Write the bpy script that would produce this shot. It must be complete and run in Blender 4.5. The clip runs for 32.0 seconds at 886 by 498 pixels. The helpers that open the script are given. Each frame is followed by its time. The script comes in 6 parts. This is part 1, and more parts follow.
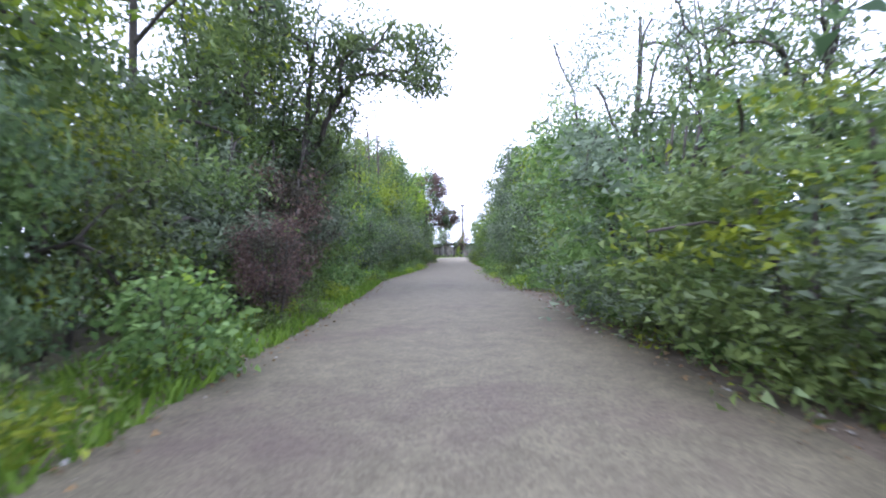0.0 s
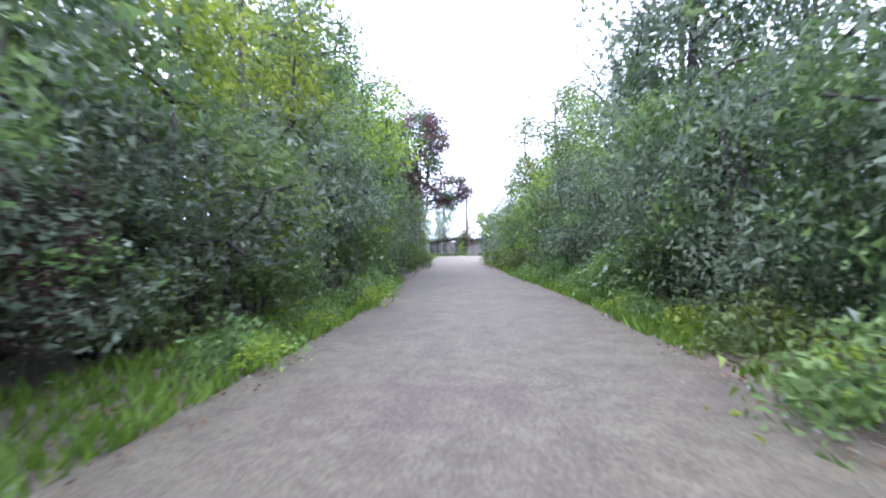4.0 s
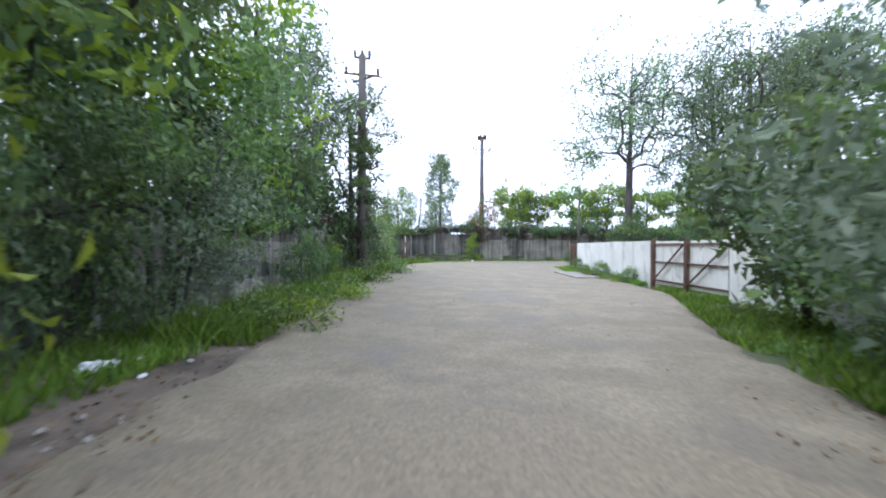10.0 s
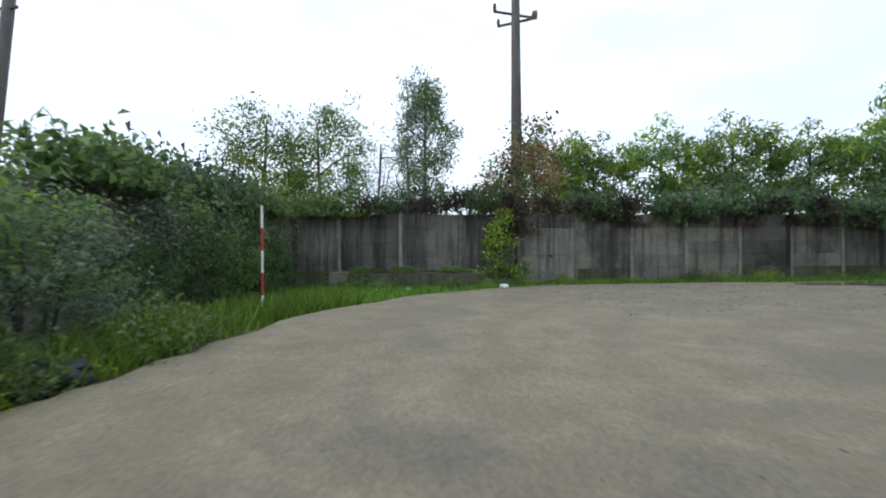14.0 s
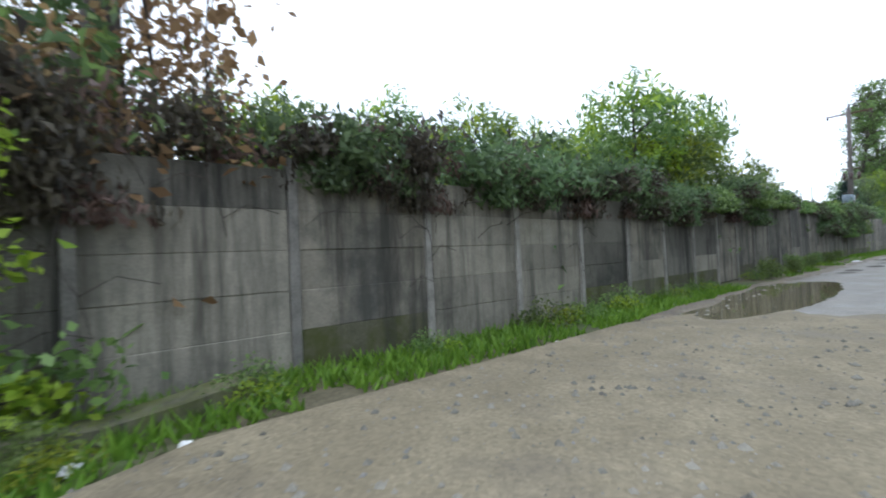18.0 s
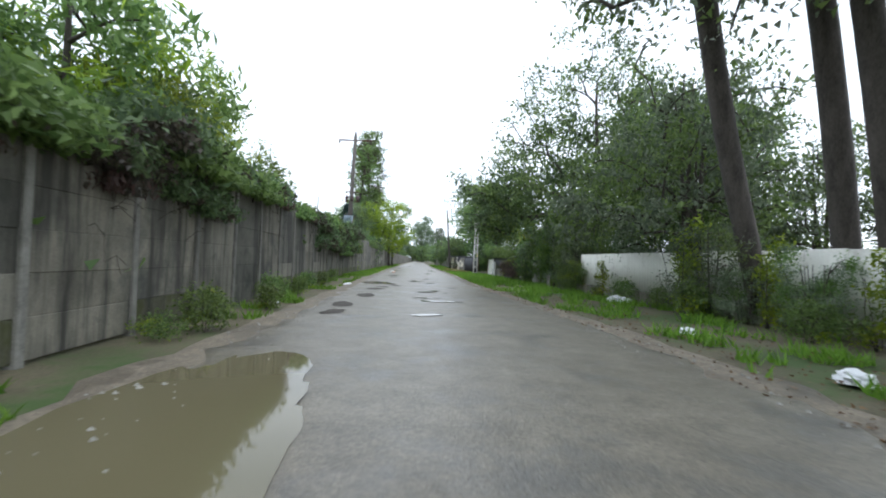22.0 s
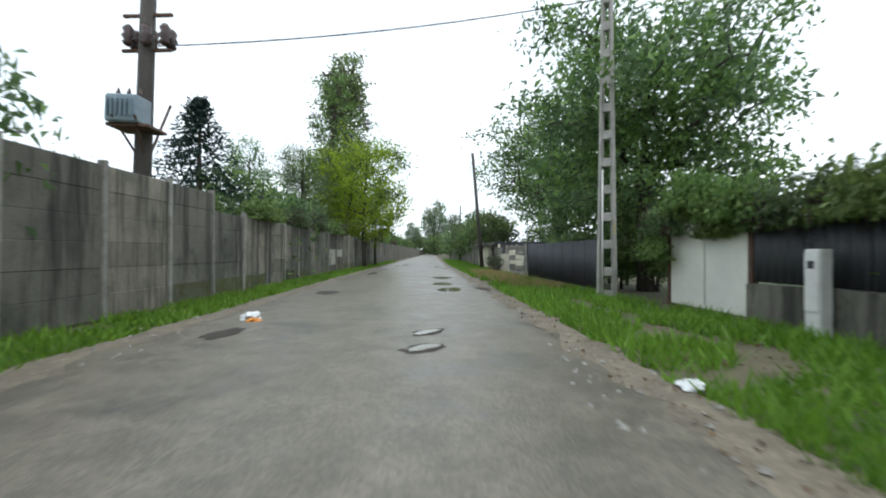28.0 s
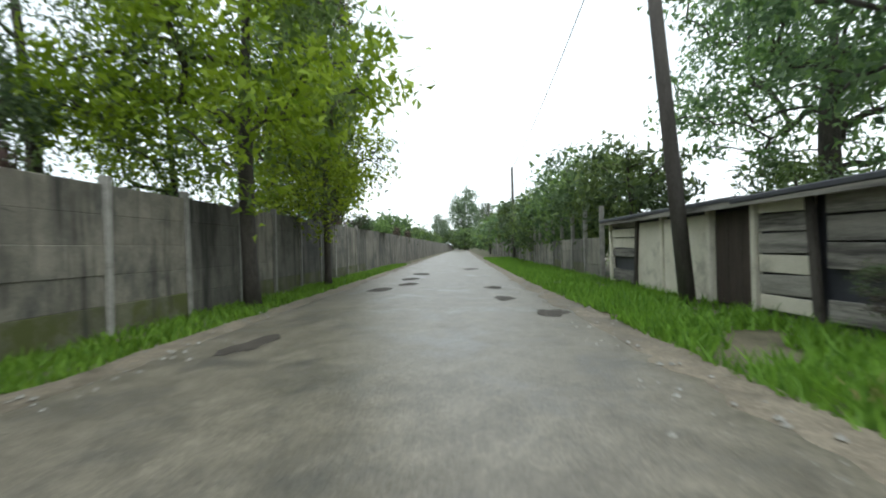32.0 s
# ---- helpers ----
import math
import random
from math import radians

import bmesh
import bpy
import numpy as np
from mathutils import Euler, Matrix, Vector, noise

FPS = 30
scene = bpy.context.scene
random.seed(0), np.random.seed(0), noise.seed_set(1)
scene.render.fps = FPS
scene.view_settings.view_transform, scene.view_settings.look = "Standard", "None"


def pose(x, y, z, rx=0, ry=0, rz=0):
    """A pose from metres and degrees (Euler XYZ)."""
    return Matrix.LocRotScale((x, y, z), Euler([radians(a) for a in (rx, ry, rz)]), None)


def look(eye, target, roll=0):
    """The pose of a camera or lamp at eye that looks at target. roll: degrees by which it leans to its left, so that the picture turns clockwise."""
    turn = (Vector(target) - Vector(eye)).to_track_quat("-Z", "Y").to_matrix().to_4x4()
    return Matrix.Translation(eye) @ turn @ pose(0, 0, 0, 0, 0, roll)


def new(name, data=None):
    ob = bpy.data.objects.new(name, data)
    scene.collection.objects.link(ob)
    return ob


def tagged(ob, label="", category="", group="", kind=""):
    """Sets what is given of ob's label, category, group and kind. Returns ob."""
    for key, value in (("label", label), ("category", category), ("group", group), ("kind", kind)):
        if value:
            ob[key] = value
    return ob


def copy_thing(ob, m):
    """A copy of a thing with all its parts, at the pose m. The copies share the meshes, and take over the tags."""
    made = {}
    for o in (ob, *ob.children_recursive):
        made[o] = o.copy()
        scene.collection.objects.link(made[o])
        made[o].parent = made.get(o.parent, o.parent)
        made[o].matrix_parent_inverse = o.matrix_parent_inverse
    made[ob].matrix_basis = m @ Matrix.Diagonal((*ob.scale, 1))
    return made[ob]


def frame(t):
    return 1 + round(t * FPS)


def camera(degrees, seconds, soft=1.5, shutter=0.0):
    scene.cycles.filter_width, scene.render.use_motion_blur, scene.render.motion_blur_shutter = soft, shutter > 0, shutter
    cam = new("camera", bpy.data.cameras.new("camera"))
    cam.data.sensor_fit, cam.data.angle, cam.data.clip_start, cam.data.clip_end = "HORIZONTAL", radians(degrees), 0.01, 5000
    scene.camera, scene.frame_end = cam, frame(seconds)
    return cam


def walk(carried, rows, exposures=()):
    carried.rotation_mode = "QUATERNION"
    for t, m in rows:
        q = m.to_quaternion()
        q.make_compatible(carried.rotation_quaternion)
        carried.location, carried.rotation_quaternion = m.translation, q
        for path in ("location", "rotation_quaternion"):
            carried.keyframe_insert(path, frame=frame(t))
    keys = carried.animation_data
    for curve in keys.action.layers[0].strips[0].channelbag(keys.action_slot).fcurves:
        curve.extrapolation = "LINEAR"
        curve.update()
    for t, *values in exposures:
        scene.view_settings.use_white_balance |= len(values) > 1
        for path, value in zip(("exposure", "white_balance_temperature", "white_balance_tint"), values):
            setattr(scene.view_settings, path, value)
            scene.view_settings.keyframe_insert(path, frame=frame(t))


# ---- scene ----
cam = camera(89.0, 32.0, soft=1.9, shutter=0.3)
PATH = [
    (0.0, pose(-18.12, -98.48, 1.30, 90.35, 0.64, -4.07)),
    (0.5, pose(-17.90, -95.90, 1.30, 90.30, 0.66, -4.02)),
    (1.0, pose(-17.68, -93.29, 1.30, 89.91, 0.75, -3.50)),
    (1.5, pose(-17.46, -90.63, 1.30, 90.30, 0.66, -3.32)),
    (2.0, pose(-17.26, -87.89, 1.30, 90.28, 1.19, -2.55)),
    (2.5, pose(-17.16, -85.02, 1.30, 90.30, 0.66, -2.07)),
    (3.0, pose(-17.08, -82.11, 1.31, 91.55, 0.65, -2.20)),
    (3.5, pose(-16.95, -79.22, 1.30, 89.67, 0.74, -2.58)),
    (4.5, pose(-16.33, -73.59, 1.30, 90.30, 0.66, -5.64)),
    (5.5, pose(-15.63, -68.05, 1.29, 89.89, 0.54, -3.74)),
    (6.0, pose(-15.34, -65.30, 1.30, 90.58, 0.20, -4.08)),
    (6.5, pose(-15.10, -62.52, 1.28, 90.24, 0.57, -4.57)),
    (7.0, pose(-14.88, -59.72, 1.33, 90.10, 0.67, -4.79)),
    (7.5, pose(-14.66, -56.75, 1.32, 90.17, 1.07, -4.92)),
    (8.0, pose(-14.33, -53.57, 1.29, 89.98, 0.93, -4.75)),
    (8.5, pose(-14.06, -50.10, 1.30, 89.27, 0.25, -4.59)),
    (9.0, pose(-13.80, -46.60, 1.30, 89.93, -0.36, -4.50)),
    (9.5, pose(-13.58, -43.32, 1.32, 90.32, -0.13, -4.58)),
    (10.0, pose(-13.34, -40.19, 1.34, 89.66, -0.18, -4.34)),
    (10.5, pose(-13.01, -37.12, 1.31, 90.23, 0.10, -4.10)),
    (11.0, pose(-12.70, -33.74, 1.30, 90.02, -0.19, -4.04)),
    (11.5, pose(-12.36, -30.35, 1.30, 90.17, -0.02, -4.29)),
    (12.0, pose(-12.00, -26.85, 1.29, 89.77, 0.30, -4.81)),
    (12.5, pose(-11.63, -23.57, 1.28, 89.50, 0.45, -5.29)),
    (13.0, pose(-11.32, -20.44, 1.30, 89.52, 0.34, -5.25)),
    (13.5, pose(-11.11, -17.70, 1.30, 89.29, 0.19, -5.14)),
    (14.5, pose(-10.87, -13.45, 1.30, 90.30, 0.66, -5.04)),
    (15.5, pose(-10.51, -10.15, 1.27, 90.31, -0.67, -9.54)),
    (16.0, pose(-10.07, -8.86, 1.29, 91.28, 0.70, -14.10)),
    (16.5, pose(-9.51, -7.73, 1.29, 90.43, 1.49, -19.23)),
    (17.0, pose(-8.74, -6.68, 1.26, 90.47, 2.07, -26.56)),
    (17.5, pose(-7.97, -5.80, 1.31, 91.74, 2.93, -33.33)),
    (18.0, pose(-7.06, -5.06, 1.30, 91.01, 2.61, -41.37)),
    (18.5, pose(-6.01, -4.41, 1.30, 90.25, 3.23, -49.25)),
    (19.0, pose(-4.78, -3.89, 1.30, 89.89, 3.35, -57.87)),
    (19.5, pose(-3.53, -3.50, 1.32, 90.10, 3.84, -66.24)),
    (20.0, pose(-2.06, -3.34, 1.31, 90.07, 3.36, -75.38)),
    (20.5, pose(-0.53, -3.36, 1.30, 90.50, 2.49, -83.90)),
    (21.0, pose(1.07, -3.52, 1.23, 89.18, 0.95, -90.84)),
    (21.5, pose(2.67, -3.72, 1.28, 89.31, 0.73, -93.82)),
    (22.0, pose(4.41, -3.85, 1.29, 91.48, -2.22, -95.56)),
    (22.5, pose(6.24, -4.08, 1.30, 91.03, -1.39, -95.68)),
    (23.0, pose(8.30, -4.35, 1.29, 90.91, -1.05, -95.37)),
    (23.5, pose(10.83, -4.64, 1.32, 90.89, -0.91, -94.77)),
    (24.0, pose(13.66, -4.88, 1.29, 90.90, -0.44, -94.12)),
    (24.5, pose(16.65, -4.95, 1.26, 90.52, -0.51, -93.08)),
    (25.0, pose(19.67, -4.93, 1.30, 90.47, 0.03, -91.92)),
    (25.5, pose(22.65, -4.97, 1.30, 90.89, 0.50, -90.74)),
    (26.5, pose(28.52, -5.39, 1.30, 90.30, 0.66, -94.05)),
    (27.5, pose(34.69, -5.99, 1.30, 90.53, -0.44, -94.06)),
    (28.0, pose(38.10, -6.28, 1.29, 90.43, -0.19, -93.72)),
    (28.5, pose(41.40, -6.39, 1.27, 90.94, 0.16, -91.35)),
    (29.0, pose(44.60, -6.49, 1.29, 90.52, 0.29, -88.52)),
    (29.5, pose(47.87, -6.43, 1.28, 90.71, 0.25, -87.34)),
    (30.0, pose(51.22, -6.47, 1.30, 90.17, 0.50, -87.45)),
    (30.5, pose(54.49, -6.48, 1.29, 90.22, 0.93, -87.64)),
    (31.0, pose(57.87, -6.59, 1.28, 90.50, 0.92, -88.21)),
    (31.5, pose(61.23, -6.66, 1.30, 90.18, 1.37, -89.15)),
    (32.0, pose(64.59, -6.80, 1.27, 89.82, 1.63, -90.02)),
]
walk(cam, PATH, [(0, 1.32, 5300, 24), (3, 1.5, 5200, 27), (6, 2.0, 5200, 28), (8, 1.65, 5200, 26), (9, 1.4, 5250, 21), (11, 0.55, 5400, 15), (13, -0.1, 5550, 11), (16, 0.35, 5600, 9), (20, 0.5, 5700, 10), (22.5, 0.55, 5850, 8), (24.5, 0.58, 5950, 8), (25.5, 0.55, 6000, 7), (28, 0.2, 6000, 5), (30, 0.2, 6050, 4), (32, 0.35, 6100, 3)])

# ---- light: bright overcast sky, wide soft sun ----
world = bpy.data.worlds.new("overcast_sky")
scene.world = world
world.use_nodes = True
wn, wl = world.node_tree.nodes, world.node_tree.links
wn.clear()
w_out = wn.new("ShaderNodeOutputWorld")
w_bg = wn.new("ShaderNodeBackground")
w_sky = wn.new("ShaderNodeTexSky")
w_sky.sky_type, w_sky.sun_disc = "NISHITA", False
w_sky.sun_elevation, w_sky.sun_rotation = radians(62), radians(241)
w_noise = wn.new("ShaderNodeTexNoise")
w_noise.inputs["Scale"].default_value, w_noise.inputs["Detail"].default_value = 2.2, 5
w_map = wn.new("ShaderNodeMapping")
w_map.inputs["Scale"].default_value = (1, 1, 3.5)
w_geo = wn.new("ShaderNodeTexCoord")
w_ramp = wn.new("ShaderNodeValToRGB")
w_ramp.color_ramp.elements[0].position, w_ramp.color_ramp.elements[0].color = 0.30, (10.2, 10.7, 11.4, 1)
w_ramp.color_ramp.elements[1].position, w_ramp.color_ramp.elements[1].color = 0.62, (13.5, 13.6, 13.8, 1)
w_mix = wn.new("ShaderNodeMix")
w_mix.data_type = "RGBA"
w_mix.inputs[0].default_value = 0.94
wl.new(w_geo.outputs["Generated"], w_map.inputs[0])
wl.new(w_map.outputs[0], w_noise.inputs["Vector"])
wl.new(w_noise.outputs[0], w_ramp.inputs[0])
wl.new(w_sky.outputs[0], w_mix.inputs[6])
wl.new(w_ramp.outputs[0], w_mix.inputs[7])
wl.new(w_mix.outputs[2], w_bg.inputs[0])
w_bg.inputs[1].default_value = 0.10
wl.new(w_bg.outputs[0], w_out.inputs[0])
sun_data = bpy.data.lights.new("sun", "SUN")
sun_data.energy, sun_data.angle, sun_data.color = 0.9, radians(25), (1.0, 0.97, 0.92)
sun = new("sun", sun_data)
sun.matrix_world = look((0, 0, 40), (18, 10, 0))


# ---- materials ----
def surf(name, dark, light, scale=4.0, rough=0.85, bump=0.25, fine=60.0, stain=None, stain_scale=0.6, stain_at=(0.5, 0.62), metal=0.0, vary=0.0, stretch=(1, 1, 1), wet=None, grit=0.0, ruts=False, streak=None, streak_at=(0.48, 0.66), dust=None):
    """A two-scale procedural surface in object space: blotches, grain, optional stains and bump."""
    m = bpy.data.materials.new(name)
    m.use_nodes = True
    n, l = m.node_tree.nodes, m.node_tree.links
    b = n["Principled BSDF"]
    b.inputs["Roughness"].default_value, b.inputs["Metallic"].default_value = rough, metal
    tc, mp = n.new("ShaderNodeNewGeometry"), n.new("ShaderNodeMapping")
    mp.inputs["Scale"].default_value = stretch
    l.new(tc.outputs["Position"], mp.inputs[0])
    big, small = n.new("ShaderNodeTexNoise"), n.new("ShaderNodeTexNoise")
    big.inputs["Scale"].default_value, big.inputs["Detail"].default_value, big.inputs["Roughness"].default_value = scale, 6, 0.65
    small.inputs["Scale"].default_value, small.inputs["Detail"].default_value = fine, 3
    l.new(mp.outputs[0], big.inputs["Vector"])
    l.new(mp.outputs[0], small.inputs["Vector"])
    add = n.new("ShaderNodeMix")
    add.inputs[0].default_value = 0.35
    l.new(big.outputs[0], add.inputs[2])
    l.new(small.outputs[0], add.inputs[3])
    ramp = n.new("ShaderNodeValToRGB")
    ramp.color_ramp.elements[0].position, ramp.color_ramp.elements[0].color = 0.36, (*dark, 1)
    ramp.color_ramp.elements[1].position, ramp.color_ramp.elements[1].color = 0.64, (*light, 1)
    l.new(add.outputs[0], ramp.inputs[0])
    colour = ramp.outputs[0]
    if stain:
        st, sr, mx = n.new("ShaderNodeTexNoise"), n.new("ShaderNodeMapRange"), n.new("ShaderNodeMix")
        st.inputs["Scale"].default_value, st.inputs["Detail"].default_value, st.inputs["Roughness"].default_value = stain_scale, 7, 0.7
        sr.inputs[1].default_value, sr.inputs[2].default_value = stain_at
        mx.data_type = "RGBA"
        mx.inputs[7].default_value = (*stain, 1)
        l.new(mp.outputs[0], st.inputs["Vector"])
        l.new(st.outputs[0], sr.inputs[0])
        l.new(sr.outputs[0], mx.inputs[0])
        l.new(colour, mx.inputs[6])
        colour = mx.outputs[2]
        if wet is not None:
            wr = n.new("ShaderNodeMapRange")
            wr.inputs[3].default_value, wr.inputs[4].default_value = rough, wet
            l.new(sr.outputs[0], wr.inputs[0])
            l.new(wr.outputs[0], b.inputs["Roughness"])
    if streak:
        sm, st, sr, mx = n.new("ShaderNodeMapping"), n.new("ShaderNodeTexNoise"), n.new("ShaderNodeMapRange"), n.new("ShaderNodeMix")
        sm.inputs["Scale"].default_value = (2.6, 2.6, 0.22)
        st.inputs["Scale"].default_value, st.inputs["Detail"].default_value, st.inputs["Roughness"].default_value = 1.0, 6, 0.7
        sr.inputs[1].default_value, sr.inputs[2].default_value = streak_at
        mx.data_type = "RGBA"
        mx.inputs[7].default_value = (*streak, 1)
        l.new(tc.outputs["Position"], sm.inputs[0])
        l.new(sm.outputs[0], st.inputs["Vector"])
        l.new(st.outputs[0], sr.inputs[0])
        l.new(sr.outputs[0], mx.inputs[0])
        l.new(colour, mx.inputs[6])
        colour = mx.outputs[2]
    if dust:
        sx, nz, ad, dr, dm = n.new("ShaderNodeSeparateXYZ"), n.new("ShaderNodeTexNoise"), n.new("ShaderNodeMath"), n.new("ShaderNodeMapRange"), n.new("ShaderNodeMix")
        l.new(tc.outputs["Position"], sx.inputs[0])
        nz.inputs["Scale"].default_value, nz.inputs["Detail"].default_value = 0.5, 5
        l.new(tc.outputs["Position"], nz.inputs["Vector"])
        ad.operation = "MULTIPLY_ADD"
        ad.inputs[1].default_value = 9.0
        l.new(nz.outputs[0], ad.inputs[0])
        l.new(sx.outputs["Y"], ad.inputs[2])
        dr.inputs[1].default_value, dr.inputs[2].default_value = dust[1] + 4.5, dust[2] + 4.5
        l.new(ad.outputs[0], dr.inputs[0])
        dm.data_type = "RGBA"
        dm.inputs[7].default_value = (*dust[0], 1)
        l.new(dr.outputs[0], dm.inputs[0])
        l.new(colour, dm.inputs[6])
        colour = dm.outputs[2]
    if ruts:
        dv, sn, rn, rr, rx = n.new("ShaderNodeVectorMath"), n.new("ShaderNodeMath"), n.new("ShaderNodeTexNoise"), n.new("ShaderNodeMapRange"), n.new("ShaderNodeMix")
        dv.operation = "DISTANCE"
        dv.inputs[1].default_value = (-2.2, -12.5, 0)
        l.new(tc.outputs["Position"], dv.inputs[0])
        rn.inputs["Scale"].default_value, rn.inputs["Detail"].default_value = 0.25, 4
        l.new(tc.outputs["Position"], rn.inputs["Vector"])
        mu = n.new("ShaderNodeMath")
        mu.operation = "MULTIPLY_ADD"
        mu.inputs[1].default_value = 9.0
        l.new(rn.outputs[0], mu.inputs[0])
        ds = n.new("ShaderNodeMath")
        ds.operation = "MULTIPLY"
        ds.inputs[1].default_value = 3.4
        l.new(dv.outputs["Value"], ds.inputs[0])
        l.new(ds.outputs[0], mu.inputs[2])
        sn.operation = "SINE"
        l.new(mu.outputs[0], sn.inputs[0])
        rr.inputs[1].default_value, rr.inputs[2].default_value, rr.inputs[3].default_value, rr.inputs[4].default_value = 0.35, 0.95, 0.0, 0.4
        l.new(sn.outputs[0], rr.inputs[0])
        rx.data_type = "RGBA"
        rx.inputs[7].default_value = (*dark, 1)
        l.new(rr.outputs[0], rx.inputs[0])
        l.new(colour, rx.inputs[6])
        colour = rx.outputs[2]
    if grit:
        gn, gr, gm = n.new("ShaderNodeTexVoronoi"), n.new("ShaderNodeMapRange"), n.new("ShaderNodeHueSaturation")
        gn.inputs["Scale"].default_value = 34.0
        gr.inputs[3].default_value, gr.inputs[4].default_value = 1 - grit, 1 + grit
        l.new(tc.outputs["Position"], gn.inputs["Vector"])
        l.new(gn.outputs["Color"], gr.inputs[0])
        l.new(gr.outputs[0], gm.inputs["Value"])
        l.new(colour, gm.inputs["Color"])
        colour = gm.outputs[0]
    if vary:
        oi, hv, vr = n.new("ShaderNodeObjectInfo"), n.new("ShaderNodeHueSaturation"), n.new("ShaderNodeMapRange")
        vr.inputs[3].default_value, vr.inputs[4].default_value = 1 - vary, 1 + vary
        l.new(oi.outputs["Random"], vr.inputs[0])
        l.new(vr.outputs[0], hv.inputs["Value"])
        l.new(colour, hv.inputs["Color"])
        colour = hv.outputs[0]
    l.new(colour, b.inputs["Base Color"])
    if bump:
        bp = n.new("ShaderNodeBump")
        bp.inputs["Strength"].default_value, bp.inputs["Distance"].default_value = bump, 0.02
        l.new(add.outputs[0], bp.inputs["Height"])
        l.new(bp.outputs[0], b.inputs["Normal"])
    return m


def leafy(name, dark, light, gloss=0.45, through_light=0.45):
    """Leaves: each leaf a little different, some light passing through."""
    m = bpy.data.materials.new(name)
    m.use_nodes = True
    n, l = m.node_tree.nodes, m.node_tree.links
    b, out = n["Principled BSDF"], n["Material Output"]
    b.inputs["Roughness"].default_value = gloss
    b.inputs["Specular IOR Level"].default_value = 0.35
    geo, oi, mth = n.new("ShaderNodeNewGeometry"), n.new("ShaderNodeObjectInfo"), n.new("ShaderNodeMix")
    nz = n.new("ShaderNodeTexNoise")
    nz.inputs["Scale"].default_value = 0.7
    l.new(geo.outputs["Position"], nz.inputs["Vector"])
    mth.inputs[0].default_value = 0.5
    l.new(geo.outputs["Random Per Island"], mth.inputs[2])
    l.new(nz.outputs[0], mth.inputs[3])
    ramp = n.new("ShaderNodeValToRGB")
    ramp.color_ramp.elements[0].position, ramp.color_ramp.elements[0].color = 0.2, (*dark, 1)
    ramp.color_ramp.elements[1].position, ramp.color_ramp.elements[1].color = 0.75, (*light, 1)
    l.new(mth.outputs[0], ramp.inputs[0])
    hv, vr, hr = n.new("ShaderNodeHueSaturation"), n.new("ShaderNodeMapRange"), n.new("ShaderNodeMapRange")
    vr.inputs[3].default_value, vr.inputs[4].default_value = 0.75, 1.25
    hr.inputs[3].default_value, hr.inputs[4].default_value = 0.485, 0.515
    l.new(oi.outputs["Random"], vr.inputs[0])
    l.new(oi.outputs["Random"], hr.inputs[0])
    l.new(vr.outputs[0], hv.inputs["Value"])
    l.new(hr.outputs[0], hv.inputs["Hue"])
    l.new(ramp.outputs[0], hv.inputs["Color"])
    l.new(hv.outputs[0], b.inputs["Base Color"])
    tr, mix = n.new("ShaderNodeBsdfTranslucent"), n.new("ShaderNodeMixShader")
    l.new(hv.outputs[0], tr.inputs[0])
    mix.inputs[0].default_value = through_light
    l.new(b.outputs[0], mix.inputs[1])
    l.new(tr.outputs[0], mix.inputs[2])
    l.new(mix.outputs[0], out.inputs[0])
    return m


def plain(name, colour, rough=0.5, metal=0.0):
    m = bpy.data.materials.new(name)
    m.use_nodes = True
    b = m.node_tree.nodes["Principled BSDF"]
    b.inputs["Base Color"].default_value = (*colour, 1)
    b.inputs["Roughness"].default_value, b.inputs["Metallic"].default_value = rough, metal
    return m


M_GROUND = surf("soil_and_weeds", (0.06, 0.056, 0.03), (0.16, 0.136, 0.086), 1.4, 0.95, 0.5, 25, (0.05, 0.085, 0.02), 0.35)
M_ROAD_A = surf("worn_lane_surface", (0.083, 0.071, 0.043), (0.146, 0.127, 0.08), 2.6, 0.8, 0.9, 40, (0.085, 0.064, 0.047), 0.5, (0.5, 0.72), grit=0.3, dust=((0.18, 0.15, 0.094), -58, -38))
M_ROAD_B = surf("wet_patched_asphalt", (0.102, 0.09, 0.067), (0.192, 0.171, 0.131), 2.4, 0.44, 0.8, 40, (0.085, 0.08, 0.07), 0.8, (0.5, 0.7), wet=0.28, grit=0.3)
M_GRAVEL = surf("pale_gravel", (0.158, 0.133, 0.084), (0.242, 0.207, 0.136), 1.6, 0.9, 0.45, 24, (0.11, 0.092, 0.063), 0.5, (0.5, 0.7), wet=0.6, grit=0.2, ruts=True)
M_MUD = surf("tan_roadside_mud", (0.125, 0.103, 0.073), (0.235, 0.2, 0.148), 2.4, 0.85, 0.9, 26, (0.075, 0.062, 0.044), 0.7, (0.5, 0.66), wet=0.45, grit=0.3)
M_DIRT = surf("brown_roadside_dirt", (0.078, 0.06, 0.041), (0.178, 0.143, 0.104), 2.0, 0.95, 0.9, 26, (0.06, 0.05, 0.034), 0.7)
M_CONCRETE = surf("weathered_concrete", (0.145, 0.134, 0.106), (0.275, 0.254, 0.204), 1.2, 0.9, 0.45, 40, (0.075, 0.076, 0.066), 0.7, (0.48, 0.66), vary=0.14, streak=(0.052, 0.05, 0.042), streak_at=(0.46, 0.62))
M_CONCRETE_PALE = surf("pale_concrete", (0.27, 0.26, 0.225), (0.45, 0.435, 0.385), 2.0, 0.9, 0.45, 40, (0.16, 0.15, 0.12), 0.9, (0.5, 0.66), vary=0.15, streak=(0.14, 0.13, 0.105), streak_at=(0.52, 0.7))
